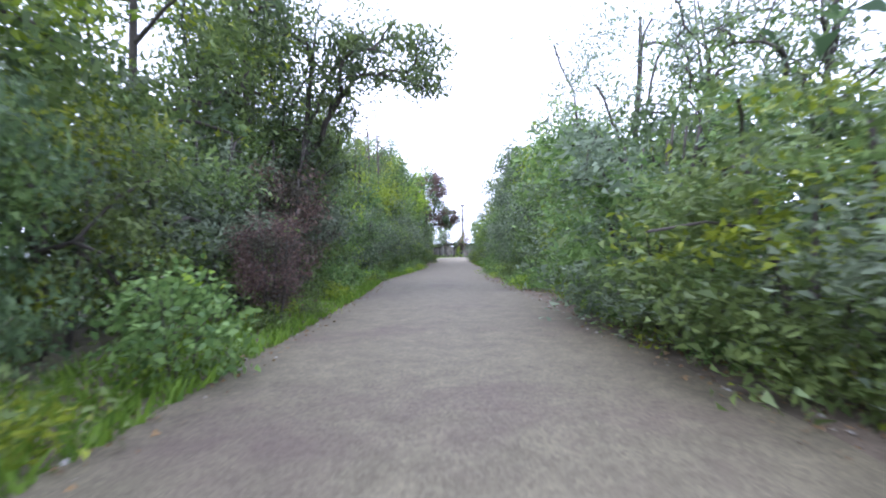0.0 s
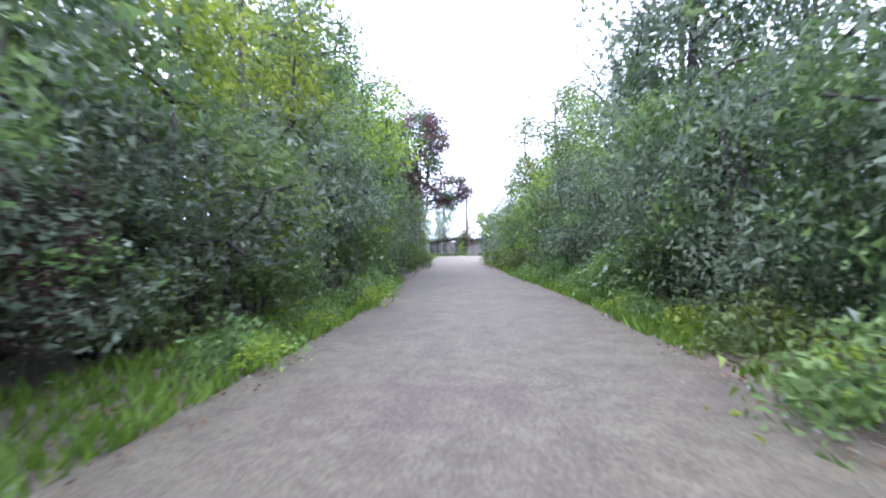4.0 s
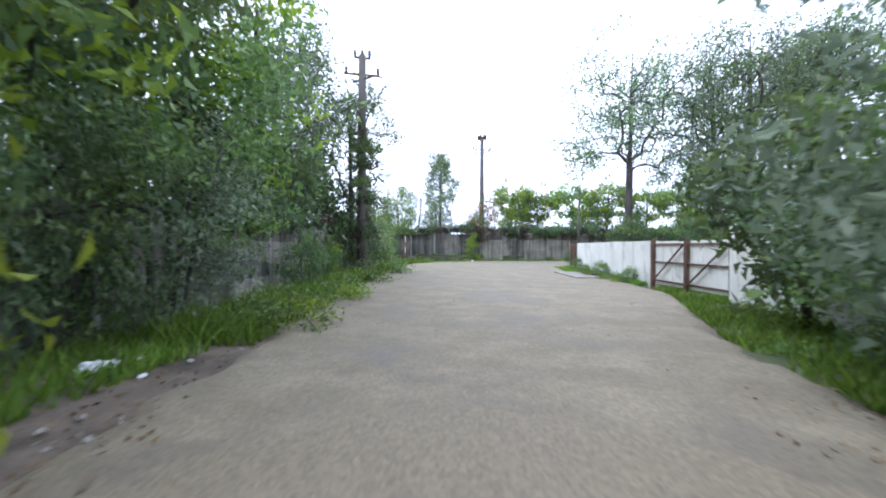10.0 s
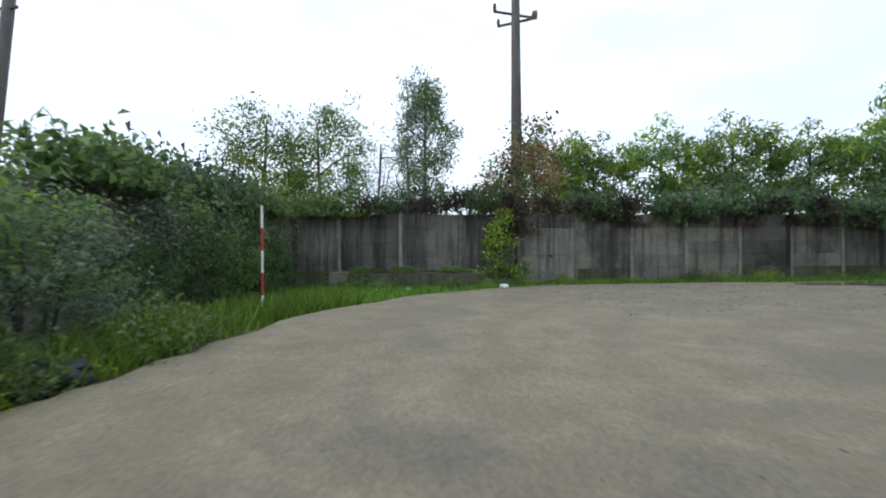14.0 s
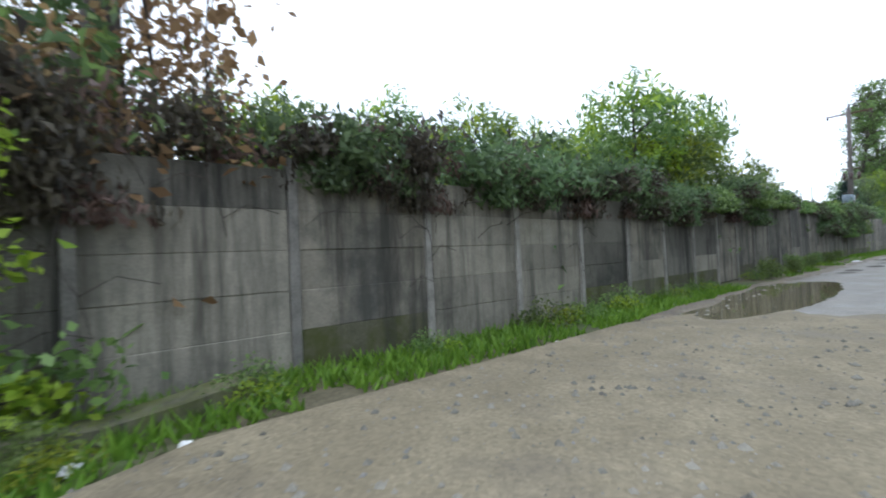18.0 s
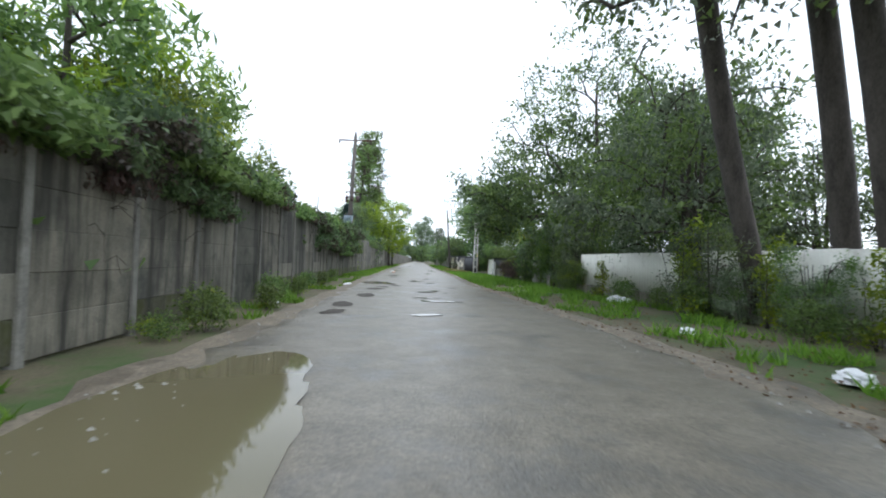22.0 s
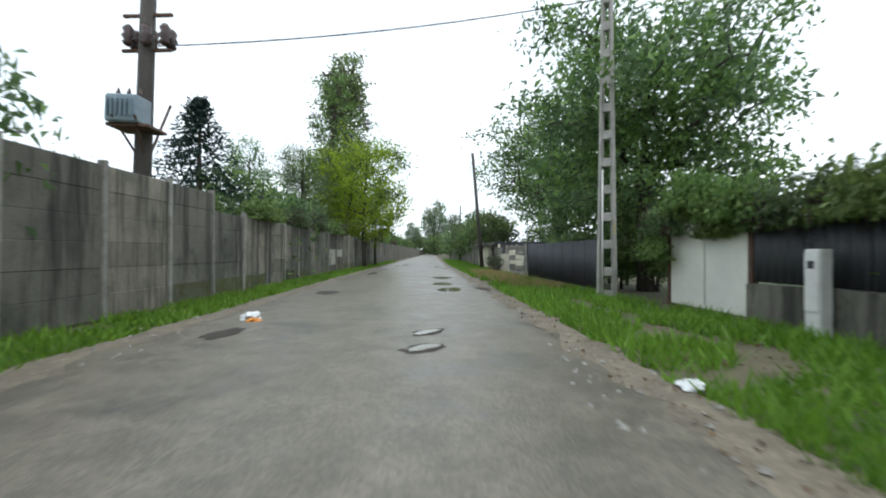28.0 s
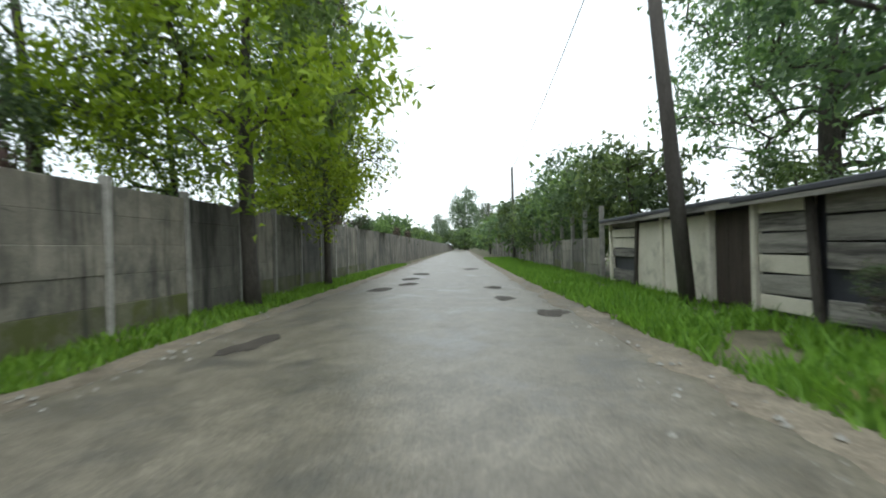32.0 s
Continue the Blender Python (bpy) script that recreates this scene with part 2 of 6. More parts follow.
M_CONCRETE_MID = surf("lighter_concrete", (0.19, 0.178, 0.142), (0.33, 0.31, 0.255), 1.6, 0.9, 0.45, 40, (0.1, 0.098, 0.08), 0.8, (0.48, 0.66), vary=0.15, streak=(0.08, 0.076, 0.062), streak_at=(0.48, 0.66))
M_CREAM = surf("cream_painted_boards", (0.58, 0.54, 0.43), (0.74, 0.7, 0.58), 1.5, 0.8, 0.3, 40, (0.3, 0.28, 0.22), 0.9, (0.55, 0.72), vary=0.12)
M_POST = surf("concrete_post", (0.15, 0.145, 0.13), (0.29, 0.28, 0.25), 4, 0.9, 0.4, 50, vary=0.3)
M_CONCRETE_DARK = surf("dark_streaked_concrete", (0.1, 0.096, 0.08), (0.19, 0.18, 0.15), 1.4, 0.9, 0.5, 40, (0.045, 0.047, 0.038), 0.7, (0.48, 0.66), vary=0.15, streak=(0.035, 0.034, 0.029), streak_at=(0.46, 0.62))
M_MOSSY = surf("mossy_damp_concrete", (0.07, 0.072, 0.042), (0.15, 0.145, 0.095), 2.4, 0.9, 0.6, 40, (0.075, 0.085, 0.022), 1.6, (0.44, 0.6), vary=0.2, streak=(0.04, 0.04, 0.03), streak_at=(0.5, 0.66))
M_WHITEWASH = surf("dirty_whitewash", (0.6, 0.6, 0.53), (0.75, 0.75, 0.67), 1.0, 0.85, 0.25, 35, (0.33, 0.32, 0.27), 0.9, (0.54, 0.72), streak=(0.4, 0.39, 0.34), streak_at=(0.54, 0.74))
M_SHEET = surf("white_painted_sheet", (0.66, 0.66, 0.6), (0.82, 0.82, 0.75), 0.8, 0.5, 0.05, 30, (0.33, 0.3, 0.25), 0.9, (0.58, 0.75))
M_DARK_SHEET = surf("dark_grey_sheet", (0.035, 0.037, 0.045), (0.06, 0.062, 0.072), 1.0, 0.6, 0.05, 30)
M_POLE = surf("dark_tarred_pole", (0.055, 0.048, 0.042), (0.125, 0.112, 0.1), 3, 0.85, 0.4, 60, stretch=(1, 1, 0.15))
M_POLE_C = surf("grey_concrete_pole", (0.29, 0.28, 0.255), (0.47, 0.455, 0.42), 3, 0.85, 0.3, 50)
M_METAL = surf("weathered_galvanised_metal", (0.17, 0.18, 0.19), (0.28, 0.3, 0.31), 5, 0.5, 0.1, 50, metal=0.5)
M_BARK = surf("dark_bark", (0.03, 0.026, 0.022), (0.095, 0.083, 0.07), 4, 0.95, 0.9, 40, stretch=(1, 1, 0.3))
M_TWIG = surf("grey_brown_twigs", (0.06, 0.05, 0.045), (0.14, 0.115, 0.1), 4, 0.95, 0.3, 40)
M_PORCELAIN = plain("brown_porcelain", (0.06, 0.035, 0.03), 0.25)
M_CABLE = plain("black_cable", (0.02, 0.02, 0.022), 0.6)
M_RUST = surf("rusty_steel", (0.06, 0.035, 0.025), (0.15, 0.085, 0.055), 6, 0.85, 0.3, 60)
M_RED = plain("faded_red_paint", (0.35, 0.04, 0.03), 0.5)
M_WHITE = surf("grubby_white_paint", (0.6, 0.6, 0.58), (0.76, 0.76, 0.74), 3, 0.5, 0.05, 40)
M_TRAFO = surf("blue_grey_enamel", (0.17, 0.22, 0.26), (0.25, 0.31, 0.35), 3, 0.45, 0.05, 40)
M_YELLOW = plain("yellow_sign_paint", (0.7, 0.55, 0.03), 0.5)
M_WATER = None
LEAF = {
    "mid": leafy("mid_green_leaves", (0.064, 0.115, 0.032), (0.225, 0.32, 0.095)),
    "dark": leafy("dark_green_leaves", (0.048, 0.084, 0.037), (0.155, 0.225, 0.095)),
    "grey": leafy("grey_green_leaves", (0.082, 0.115, 0.068), (0.24, 0.295, 0.185)),
    "bright": leafy("yellow_green_leaves", (0.105, 0.18, 0.015), (0.35, 0.44, 0.042)),
    "lime": leafy("fresh_yellow_green_leaves", (0.13, 0.235, 0.012), (0.4, 0.56, 0.04)),
    "brown": leafy("withered_brown_leaves", (0.07, 0.045, 0.04), (0.21, 0.14, 0.115)),
    "rust": leafy("rust_coloured_leaves", (0.16, 0.095, 0.045), (0.4, 0.27, 0.14)),
    "fir": leafy("blue_green_needles", (0.01, 0.028, 0.024), (0.04, 0.075, 0.06)),
    "straw": leafy("dry_straw", (0.26, 0.19, 0.075), (0.5, 0.41, 0.2)),
    "litter": leafy("fallen_leaves", (0.06, 0.035, 0.018), (0.24, 0.16, 0.07), 0.7, 0.1),
    "dry": leafy("dry_vine_stems_and_leaves", (0.035, 0.03, 0.024), (0.115, 0.1, 0.07)),
}
M_GRASS = leafy("grass_blades", (0.075, 0.145, 0.016), (0.2, 0.325, 0.035), 0.6, 0.4)


# ---- mesh helpers ----
def mesh(name, verts, faces, material, smooth=False):
    """A mesh from arrays: verts (n, 3); faces (m, 3) or (m, 4), or a list of polygons."""
    me = bpy.data.meshes.new(name)
    if isinstance(faces, np.ndarray):
        k = faces.shape[1]
        me.vertices.add(len(verts))
        me.vertices.foreach_set("co", np.asarray(verts, np.float32).ravel())
        me.loops.add(faces.size)
        me.loops.foreach_set("vertex_index", faces.astype(np.int32).ravel())
        me.polygons.add(len(faces))
        me.polygons.foreach_set("loop_start", np.arange(0, faces.size, k, dtype=np.int32))
        me.polygons.foreach_set("loop_total", np.full(len(faces), k, np.int32))
        me.update(calc_edges=True)
    else:
        me.from_pydata([tuple(v) for v in verts], [], [tuple(f) for f in faces])
        me.update()
    me.materials.append(material)
    if smooth:
        me.polygons.foreach_set("use_smooth", np.ones(len(me.polygons), bool))
    return me


def root(name, m, label, category, group="", kind=""):
    ob = new(name)
    ob.empty_display_size = 0.2
    ob.matrix_world = m
    return tagged(ob, label, category, group, kind)


def child(name, data, parent, m=None, label=""):
    ob = new(name, data)
    ob.parent = parent
    if m is not None:
        ob.matrix_local = m
    if label:
        ob["label"] = label
    return ob


def join(*pieces):
    """Joins (verts, faces) pieces, faces as lists of polygons."""
    v, f, k = [], [], 0
    for pv, pf in pieces:
        v.extend([tuple(p) for p in pv])
        f.extend([tuple(int(i) + k for i in q) for q in pf])
        k += len(pv)
    return v, f


def box(cx, cy, cz, sx, sy, sz, bev=0.0):
    """A box, its centre and full sizes; with bev its vertical and horizontal edges are chamfered."""
    if bev <= 0:
        v = [(cx + dx * sx / 2, cy + dy * sy / 2, cz + dz * sz / 2) for dx in (-1, 1) for dy in (-1, 1) for dz in (-1, 1)]
        return v, [(0, 1, 3, 2), (4, 6, 7, 5), (0, 4, 5, 1), (2, 3, 7, 6), (0, 2, 6, 4), (1, 5, 7, 3)]
    bm = bmesh.new()
    bmesh.ops.create_cube(bm, size=1)
    bmesh.ops.scale(bm, vec=(sx, sy, sz), verts=bm.verts)
    bmesh.ops.bevel(bm, geom=bm.edges[:], offset=bev, segments=1, affect="EDGES")
    bm.verts.index_update()
    v = [(p.co.x + cx, p.co.y + cy, p.co.z + cz) for p in bm.verts]
    f = [tuple(q.index for q in p.verts) for p in bm.faces]
    bm.free()
    return v, f


def tube(points, radii, sides=7, cap=True):
    """A tube through points, with a radius at each."""
    pts = [Vector(p) for p in points]
    v, f = [], []
    for i, p in enumerate(pts):
        d = (pts[min(i + 1, len(pts) - 1)] - pts[max(i - 1, 0)]).normalized()
        a = d.orthogonal().normalized() if abs(d.z) < 0.9 else Vector((1, 0, 0)).cross(d).normalized()
        b = d.cross(a)
        for k in range(sides):
            w = 2 * math.pi * k / sides
            v.append(tuple(p + (a * math.cos(w) + b * math.sin(w)) * radii[i]))
    for i in range(len(pts) - 1):
        for k in range(sides):
            q = (k + 1) % sides
            f.append((i * sides + k, i * sides + q, (i + 1) * sides + q, (i + 1) * sides + k))
    if cap:
        f.append(tuple(range(sides))[::-1])
        f.append(tuple((len(pts) - 1) * sides + k for k in range(sides)))
    return v, f


def leaves(centres, sizes, rng, width=0.55, droop=0.25, flat=0.0, simple=False):
    """Folded rhombic leaves at the centres, turned at random."""
    c = np.asarray(centres, float)
    n = len(c)
    d = rng.normal(size=(n, 3))
    d[:, 2] = d[:, 2] * (1 - flat) - droop
    d /= np.linalg.norm(d, axis=1, keepdims=True)
    s = rng.normal(size=(n, 3))
    s[:, 2] *= 1 - flat * 0.8
    s -= (s * d).sum(1, keepdims=True) * d
    s /= np.linalg.norm(s, axis=1, keepdims=True)
    u = np.cross(d, s)
    z = np.asarray(sizes, float).reshape(-1, 1) * np.ones((n, 1))
    if simple:
        v = np.stack([c - d * z * 0.55 - s * z * width * 0.15, c + s * z * width * 0.68 - d * z * 0.07, c + d * z * 0.6 - s * z * width * 0.18], 1)
        return v.reshape(-1, 3), np.arange(n * 3).reshape(n, 3)
    v = np.empty((n, 4, 3))
    v[:, 0] = c - d * z * 0.5
    v[:, 1] = c + s * z * width * 0.5 - d * z * 0.05 + u * z * 0.12
    v[:, 2] = c + d * z * 0.5 - u * z * 0.1
    v[:, 3] = c - s * z * width * 0.5 - d * z * 0.05 + u * z * 0.12
    return v.reshape(-1, 3), np.arange(n * 4).reshape(n, 4)


# ---- lines of the plan ----
def curve_at(knots, s):
    return float(np.interp(s, [k[0] for k in knots], [k[1] for k in knots]))


LANE = [(-150, -22.0), (-98, -17.9), (-85, -17.1), (-78, -16.9), (-66, -15.0), (-57, -14.4), (-47, -13.6), (-37, -12.9), (-20, -11.3), (0, -10.5)]
WALL_Y = [(-30, 0.3), (0, 0.15), (15, 0.2), (34, 0.25), (50, -0.65), (66, -1.15), (82, -2.0), (120, -3.6), (300, -12)]
LEFT_Y = [(-6, -2.6), (3, -1.5), (10, -1.5), (30, -1.9), (45, -2.4), (60, -2.75), (80, -3.6), (120, -5.2), (300, -13.4)]
RIGHT_Y = [(-6, -8.4), (3, -7.6), (12, -8.1), (30, -7.9), (45, -8.6), (62, -9.0), (80, -9.4), (120, -11.0), (300, -18.6)]


def lane_x(y):
    return curve_at(LANE, y)


def wall_y(x):
    return curve_at(WALL_Y, x)


HOLLOWS = [(5.6, -2.35, 4.9, 0.95, -1), (2.1, -5.5, 1.6, 0.75, 4), (27.9, -2.75, 1.5, 0.85, 3), (55.9, -7.4, 0.95, 0.36, 4), (53.2, -7.5, 0.9, 0.36, -8), (60.5, -7.65, 0.7, 0.5, 0), (4.65, -4.65, 0.62, 0.38, 0)]


def hollow(x, y):
    """How far the ground sinks at a place where a puddle stands."""
    dip = 0.0
    for hx, hy, rx, ry, turn in HOLLOWS:
        if abs(x - hx) < rx and abs(y - hy) < rx:
            a = radians(turn)
            u, w = ((x - hx) * math.cos(a) + (y - hy) * math.sin(a)) / rx, (-(x - hx) * math.sin(a) + (y - hy) * math.cos(a)) / ry
            q = u * u + w * w
            if q < 1:
                dip = max(dip, 0.06 * min(1.0, 2.0 * (1 - q)))
    return dip


def sheet(name, outline_a, outline_b, z, material, label, category, cross=6, crown=0.0, ramp=0):
    """A strip of ground between two outlines of equal length, slightly uneven."""
    v, f = [], []
    n = len(outline_a)
    for i in range(n):
        a, b = Vector((*outline_a[i], 0)), Vector((*outline_b[i], 0))
        for k in range(cross + 1):
            p = a.lerp(b, k / cross)
            p.z = z + crown * (1 - (2 * k / cross - 1) ** 2) + ((0.009 * noise.noise(p * 0.8) + 0.006 * noise.noise(p * 3.1)) if 0 < k < cross else 0) - hollow(p.x, p.y)
            if i < ramp:
                p.z -= 0.09 * (1 - i / ramp)
            v.append(tuple(p))
    w = cross + 1
    for i in range(n - 1):
        for k in range(cross):
            f.append((i * w + k, i * w + k + 1, (i + 1) * w + k + 1, (i + 1) * w + k))
    # sloping skirts along both sides
    for k, other in ((0, 1), (cross, cross - 1)):
        base = len(v)
        for i in range(n):
            p, q = Vector(v[i * w + k]), Vector(v[i * w + other])
            out = (p - q).normalized()
            v.append((p.x + out.x * 0.3, p.y + out.y * 0.3, -0.07))
        for i in range(n - 1):
            quad = (i * w + k, (i + 1) * w + k, base + i + 1, base + i)
            f.append(quad if k == 0 else quad[::-1])
    me = mesh(name, np.array(v), np.array(f), material, True)
    if me.polygons[0].normal.z < 0:
        me.flip_normals()
    ob = new(name, me)
    return tagged(ob, label, category, kind="structure")


def ragged(s, amount, seed):
    return amount * (noise.noise(Vector((s * 0.9, seed, 0))) + 0.6 * noise.noise(Vector((s * 3.1, seed, 4))))


# ---- ground and roads ----
gv, gf = [], []
xs = np.concatenate([np.linspace(-1500, -60, 8), np.linspace(-50, 130, 46), np.linspace(150, 2500, 10)])
ys = np.concatenate([np.linspace(-1500, -150, 8), np.linspace(-140, 40, 46), np.linspace(60, 1500, 8)])
for yy in ys:
    for xx in xs:
        gv.append((xx, yy, -0.03 + 0.02 * noise.noise(Vector((xx * 0.3, yy * 0.3, 2)))))
for j in range(len(ys) - 1):
    for i in range(len(xs) - 1):
        k = j * len(xs) + i
        gf.append((k, k + 1, k + len(xs) + 1, k + len(xs)))
tagged(new("ground", mesh("ground", np.array(gv), np.array(gf), M_GROUND, True)), "dark soil with weeds and trampled grass", "ground", kind="structure")

steps = np.arange(-150, -24.9, 0.5)
lane_steps = np.arange(-150, -35.4, 0.5)
sheet("dirt_shoulder", [(lane_x(s) - 3.5 - 0.5 + ragged(s, 0.5, 9), s) for s in steps], [(lane_x(s) + 3.1 + ragged(s, 0.5, 11), s) for s in steps], -0.012, M_DIRT, "brown dirt shoulders with leaf litter", "ground")
sheet("lane", [(lane_x(s) - 2.55 + ragged(s, 0.22, 1), s) for s in lane_steps], [(lane_x(s) + 2.45 + ragged(s, 0.22, 3), s) for s in lane_steps], 0.012, M_ROAD_A, "narrow worn grey-beige lane", "road", 8, 0.03)
steps = np.arange(-40, 1.6, 0.5)
GRAVEL_L = [(-40, -15.4), (-34, -15.2), (-22, -14.6), (-12, -14.0), (-7, -12.9), (-4.5, -11.2), (-3.2, -9.8), (-2.2, -8.2), (-1.4, -6.4), (1.5, -5.0)]
GRAVEL_R = [(-40, -10.6), (-34, -9.0), (-28, -6.2), (-20, -4.9), (-12, -3.2), (-9, 1.0), (-7.8, 3.2), (-6.4, 2.6), (-5, 3.4), (-3.6, 2.4), (-2.6, 3.5), (-1.9, 2.0), (-1.2, 0.0), (1.5, -4)]
steps = np.arange(-40, -1.2, 0.2)
sheet("gravel_junction", [(curve_at(GRAVEL_L, s) + ragged(s, 0.3, 21), s) for s in steps], [(curve_at(GRAVEL_R, s) + ragged(s, 0.3, 23) + (ragged(s * 2.5, 1.1, 25) if s > -9 else 0), s) for s in steps], 0.07, M_GRAVEL, "pale gravel junction with wheel tracks", "road", 40, 0.0, 24)
steps = np.arange(-1, 300, 0.6)
sheet("gravel_edge", [(s, curve_at(LEFT_Y, s) + 0.35 + ragged(s, 0.3, 31)) for s in steps], [(s, curve_at(RIGHT_Y, s) - 0.35 + ragged(s, 0.3, 33)) for s in steps], 0.03, M_MUD, "muddy gravel edges of the street", "ground")
steps = np.concatenate([np.arange(-2.0, 70, 0.22), np.arange(70, 300, 0.6)])
sheet("street", [(s, curve_at(LEFT_Y, s) - 0.15 + ragged(s, 0.28, 5)) for s in steps], [(s, curve_at(RIGHT_Y, s) + 0.2 + ragged(s, 0.28, 7)) for s in steps], 0.036, M_ROAD_B, "wet patched grey asphalt street", "road", 30, 0.026)


def street_z(x, y):
    """Height of the street's surface."""
    a, b = curve_at(LEFT_Y, x) - 0.15, curve_at(RIGHT_Y, x) + 0.2
    t = min(max((a - y) / (a - b), 0), 1)
    return 0.036 + 0.026 * (1 - (2 * t - 1) ** 2) + 0.009 * noise.noise(Vector((x, y, 0)) * 0.8) + 0.006 * noise.noise(Vector((x, y, 0)) * 3.1)


# ---- plants ----
def crown_points(rng, centre, radii, clumps, per, spread, hollow=0.35, lumps=0.28):
    """Leaf centres in clumps, in an uneven ellipsoid, denser towards its skin; also the clump centres."""
    d = rng.normal(size=(clumps, 3))
    d /= np.linalg.norm(d, axis=1, keepdims=True)
    r = (hollow + (1 - hollow) * rng.random(clumps)) ** 0.6
    k = 1 + lumps * np.array([noise.noise(Vector(q * 1.7) + Vector((rng.integers(50) * 0 + 3.3, 1, radii[0]))) for q in d]) * 1.6
    cc = np.asarray(centre) + d * (r * k)[:, None] * np.asarray(radii)
    pts = np.repeat(cc, per, axis=0) + rng.normal(size=(clumps * per, 3)) * spread * np.array([1, 1, 0.7])
    return pts[pts[:, 2] > 0.03], cc


def trunk_mesh(rng, height, radius, targets, stems=1, lean=(0, 0), top=0.9, sides=8, low=0.5):
    """A trunk with limbs that fork towards the targets: each new twig grows from the nearest wood."""
    pos, par, leader = [], [], []
    for s in range(stems):
        k = 0.22 * min(1.0, height / 2.5)
        off = Vector((rng.uniform(-1.5, 1.5) * k, rng.uniform(-1.5, 1.5) * k, 0)) if stems > 1 else Vector((0, 0, 0))
        n, bend = 9, Vector((rng.normal(), rng.normal(), 0)) * height * 0.012
        line = []
        for i in range(n + 1):
            t = i / n
            p = off * (1 + 1.6 * t) + Vector((lean[0] * t, lean[1] * t, -0.06 + (height * top + 0.06) * t)) + bend * math.sin(t * 5.0 + s)
            pos.append(p)
            par.append(len(pos) - 2 if i else -1)
            line.append(len(pos) - 1)
        leader.append(line)
    cost = [(p - pos[0]).length for p in pos]
    for c in sorted((Vector(q) for q in targets), key=lambda q: (q - Vector((lean[0] * 0.6, lean[1] * 0.6, height * 0.45))).length):
        best, bi = 1e9, 0
        for k, p in enumerate(pos):
            d = (c - p).length
            rise = c.z - p.z
            if k < stems * 10 and p.z < height * low * 0.62:
                d += 2.5 * height
            w = d + 0.28 * cost[k] + (1.2 * d if rise < -0.2 * d else 0)
            if w < best:
                best, bi = w, k
        base = pos[bi]
        d = (c - base).length
        last = bi
        steps = 3 if d > 1.2 else 2
        for q in range(1, steps + 1):
            t = q / steps
            p = base.lerp(c, t) + Vector((rng.normal() * 0.05, rng.normal() * 0.05, 0.13 * math.sin(math.pi * t))) * d * (1 if q < steps else 0)
            pos.append(p)
            par.append(last)
            cost.append(cost[last] + d / steps)
            last = len(pos) - 1
    load = [0.0] * len(pos)
    for k in range(len(pos) - 1, -1, -1):
        load[k] = max(load[k], 1.0)
        if par[k] >= 0:
            load[par[k]] += load[k] if not any(k in l for l in leader) else load[k]
    pieces = []
    full = max(load[l[0]] for l in leader)
    thick = [radius * (v / full) ** 0.5 for v in load]
    for l in leader:
        r = [max(thick[k], radius * 0.12) for k in l]
        r[0] *= 1.25
        pieces.append(tube([pos[k] for k in l], r, sides))
    trunk_count = sum(len(l) for l in leader)
    for k in range(trunk_count, len(pos)):
        q = par[k]
        r1 = max(thick[k], 0.006)
        r0 = min(max(thick[q], r1), r1 * 1.5)
        pieces.append(tube([pos[q], pos[k]], [r0, r1 * 0.9], 5 if r0 > 0.03 else 4, False))
    return join(*pieces)


PLANTS = {}


def plant(kind, name, label, category, height, trunk_r, centre, radii, clumps, per, spread, size, leaf, seed, stems=1, lean=(0, 0), limbs=22, bark=None, droop=0.25, extra=None, hollow=0.35, width=0.55, second=None, low=0.5, simple=False):
    """Builds one plant of a kind: a thing with a trunk and a crown."""
    rng = np.random.default_rng(seed)
    pts, cc = crown_points(rng, centre, radii, clumps, per, spread, hollow)
    if extra:
        for c2, r2, n2 in extra:
            p2, q2 = crown_points(rng, c2, r2, n2, per, spread, hollow)
            pts, cc = np.concatenate([pts, p2]), np.concatenate([cc, q2])
    top = root(name, Matrix.Identity(4), label, category)
    tv, tf = trunk_mesh(rng, height, trunk_r, [cc[i] for i in rng.permutation(len(cc))[:limbs]], stems, lean, low=low)
    child("trunk", mesh("trunk", tv, tf, bark or M_BARK, True), top)
    if per:
        lv, lf = leaves(pts, size * (0.6 + 0.8 * rng.random(len(pts))), rng, width, droop, 0.0, simple)
        me = mesh("crown", lv, lf, LEAF[leaf])
        if second:
            me.materials.append(LEAF[second[0]])
            idx = (np.array([noise.noise(Vector(p) * 0.9) for p in pts[:: 1]]) > second[1]).astype(np.int32)
            me.polygons.foreach_set("material_index", idx)
        child("crown", me, top)
    PLANTS[kind] = [top, False]
    return top


def put(kind, x, y, scale=1.0, turn=None, label="", z=0.0, tall=1.0, group=""):
    """Stands a plant of a kind at a place; the first use moves the plant that was built."""
    top, used = PLANTS[kind]
    a = PUT.random() * 360 if turn is None else turn
    m = pose(x, y, z, 0, 0, a) @ Matrix.Diagonal((scale, scale, scale * tall, 1))
    if used:
        ob = copy_thing(top, m)
    else:
        top.matrix_basis, ob = m, top
        PLANTS[kind][1] = True
    return tagged(ob, label, group=group)


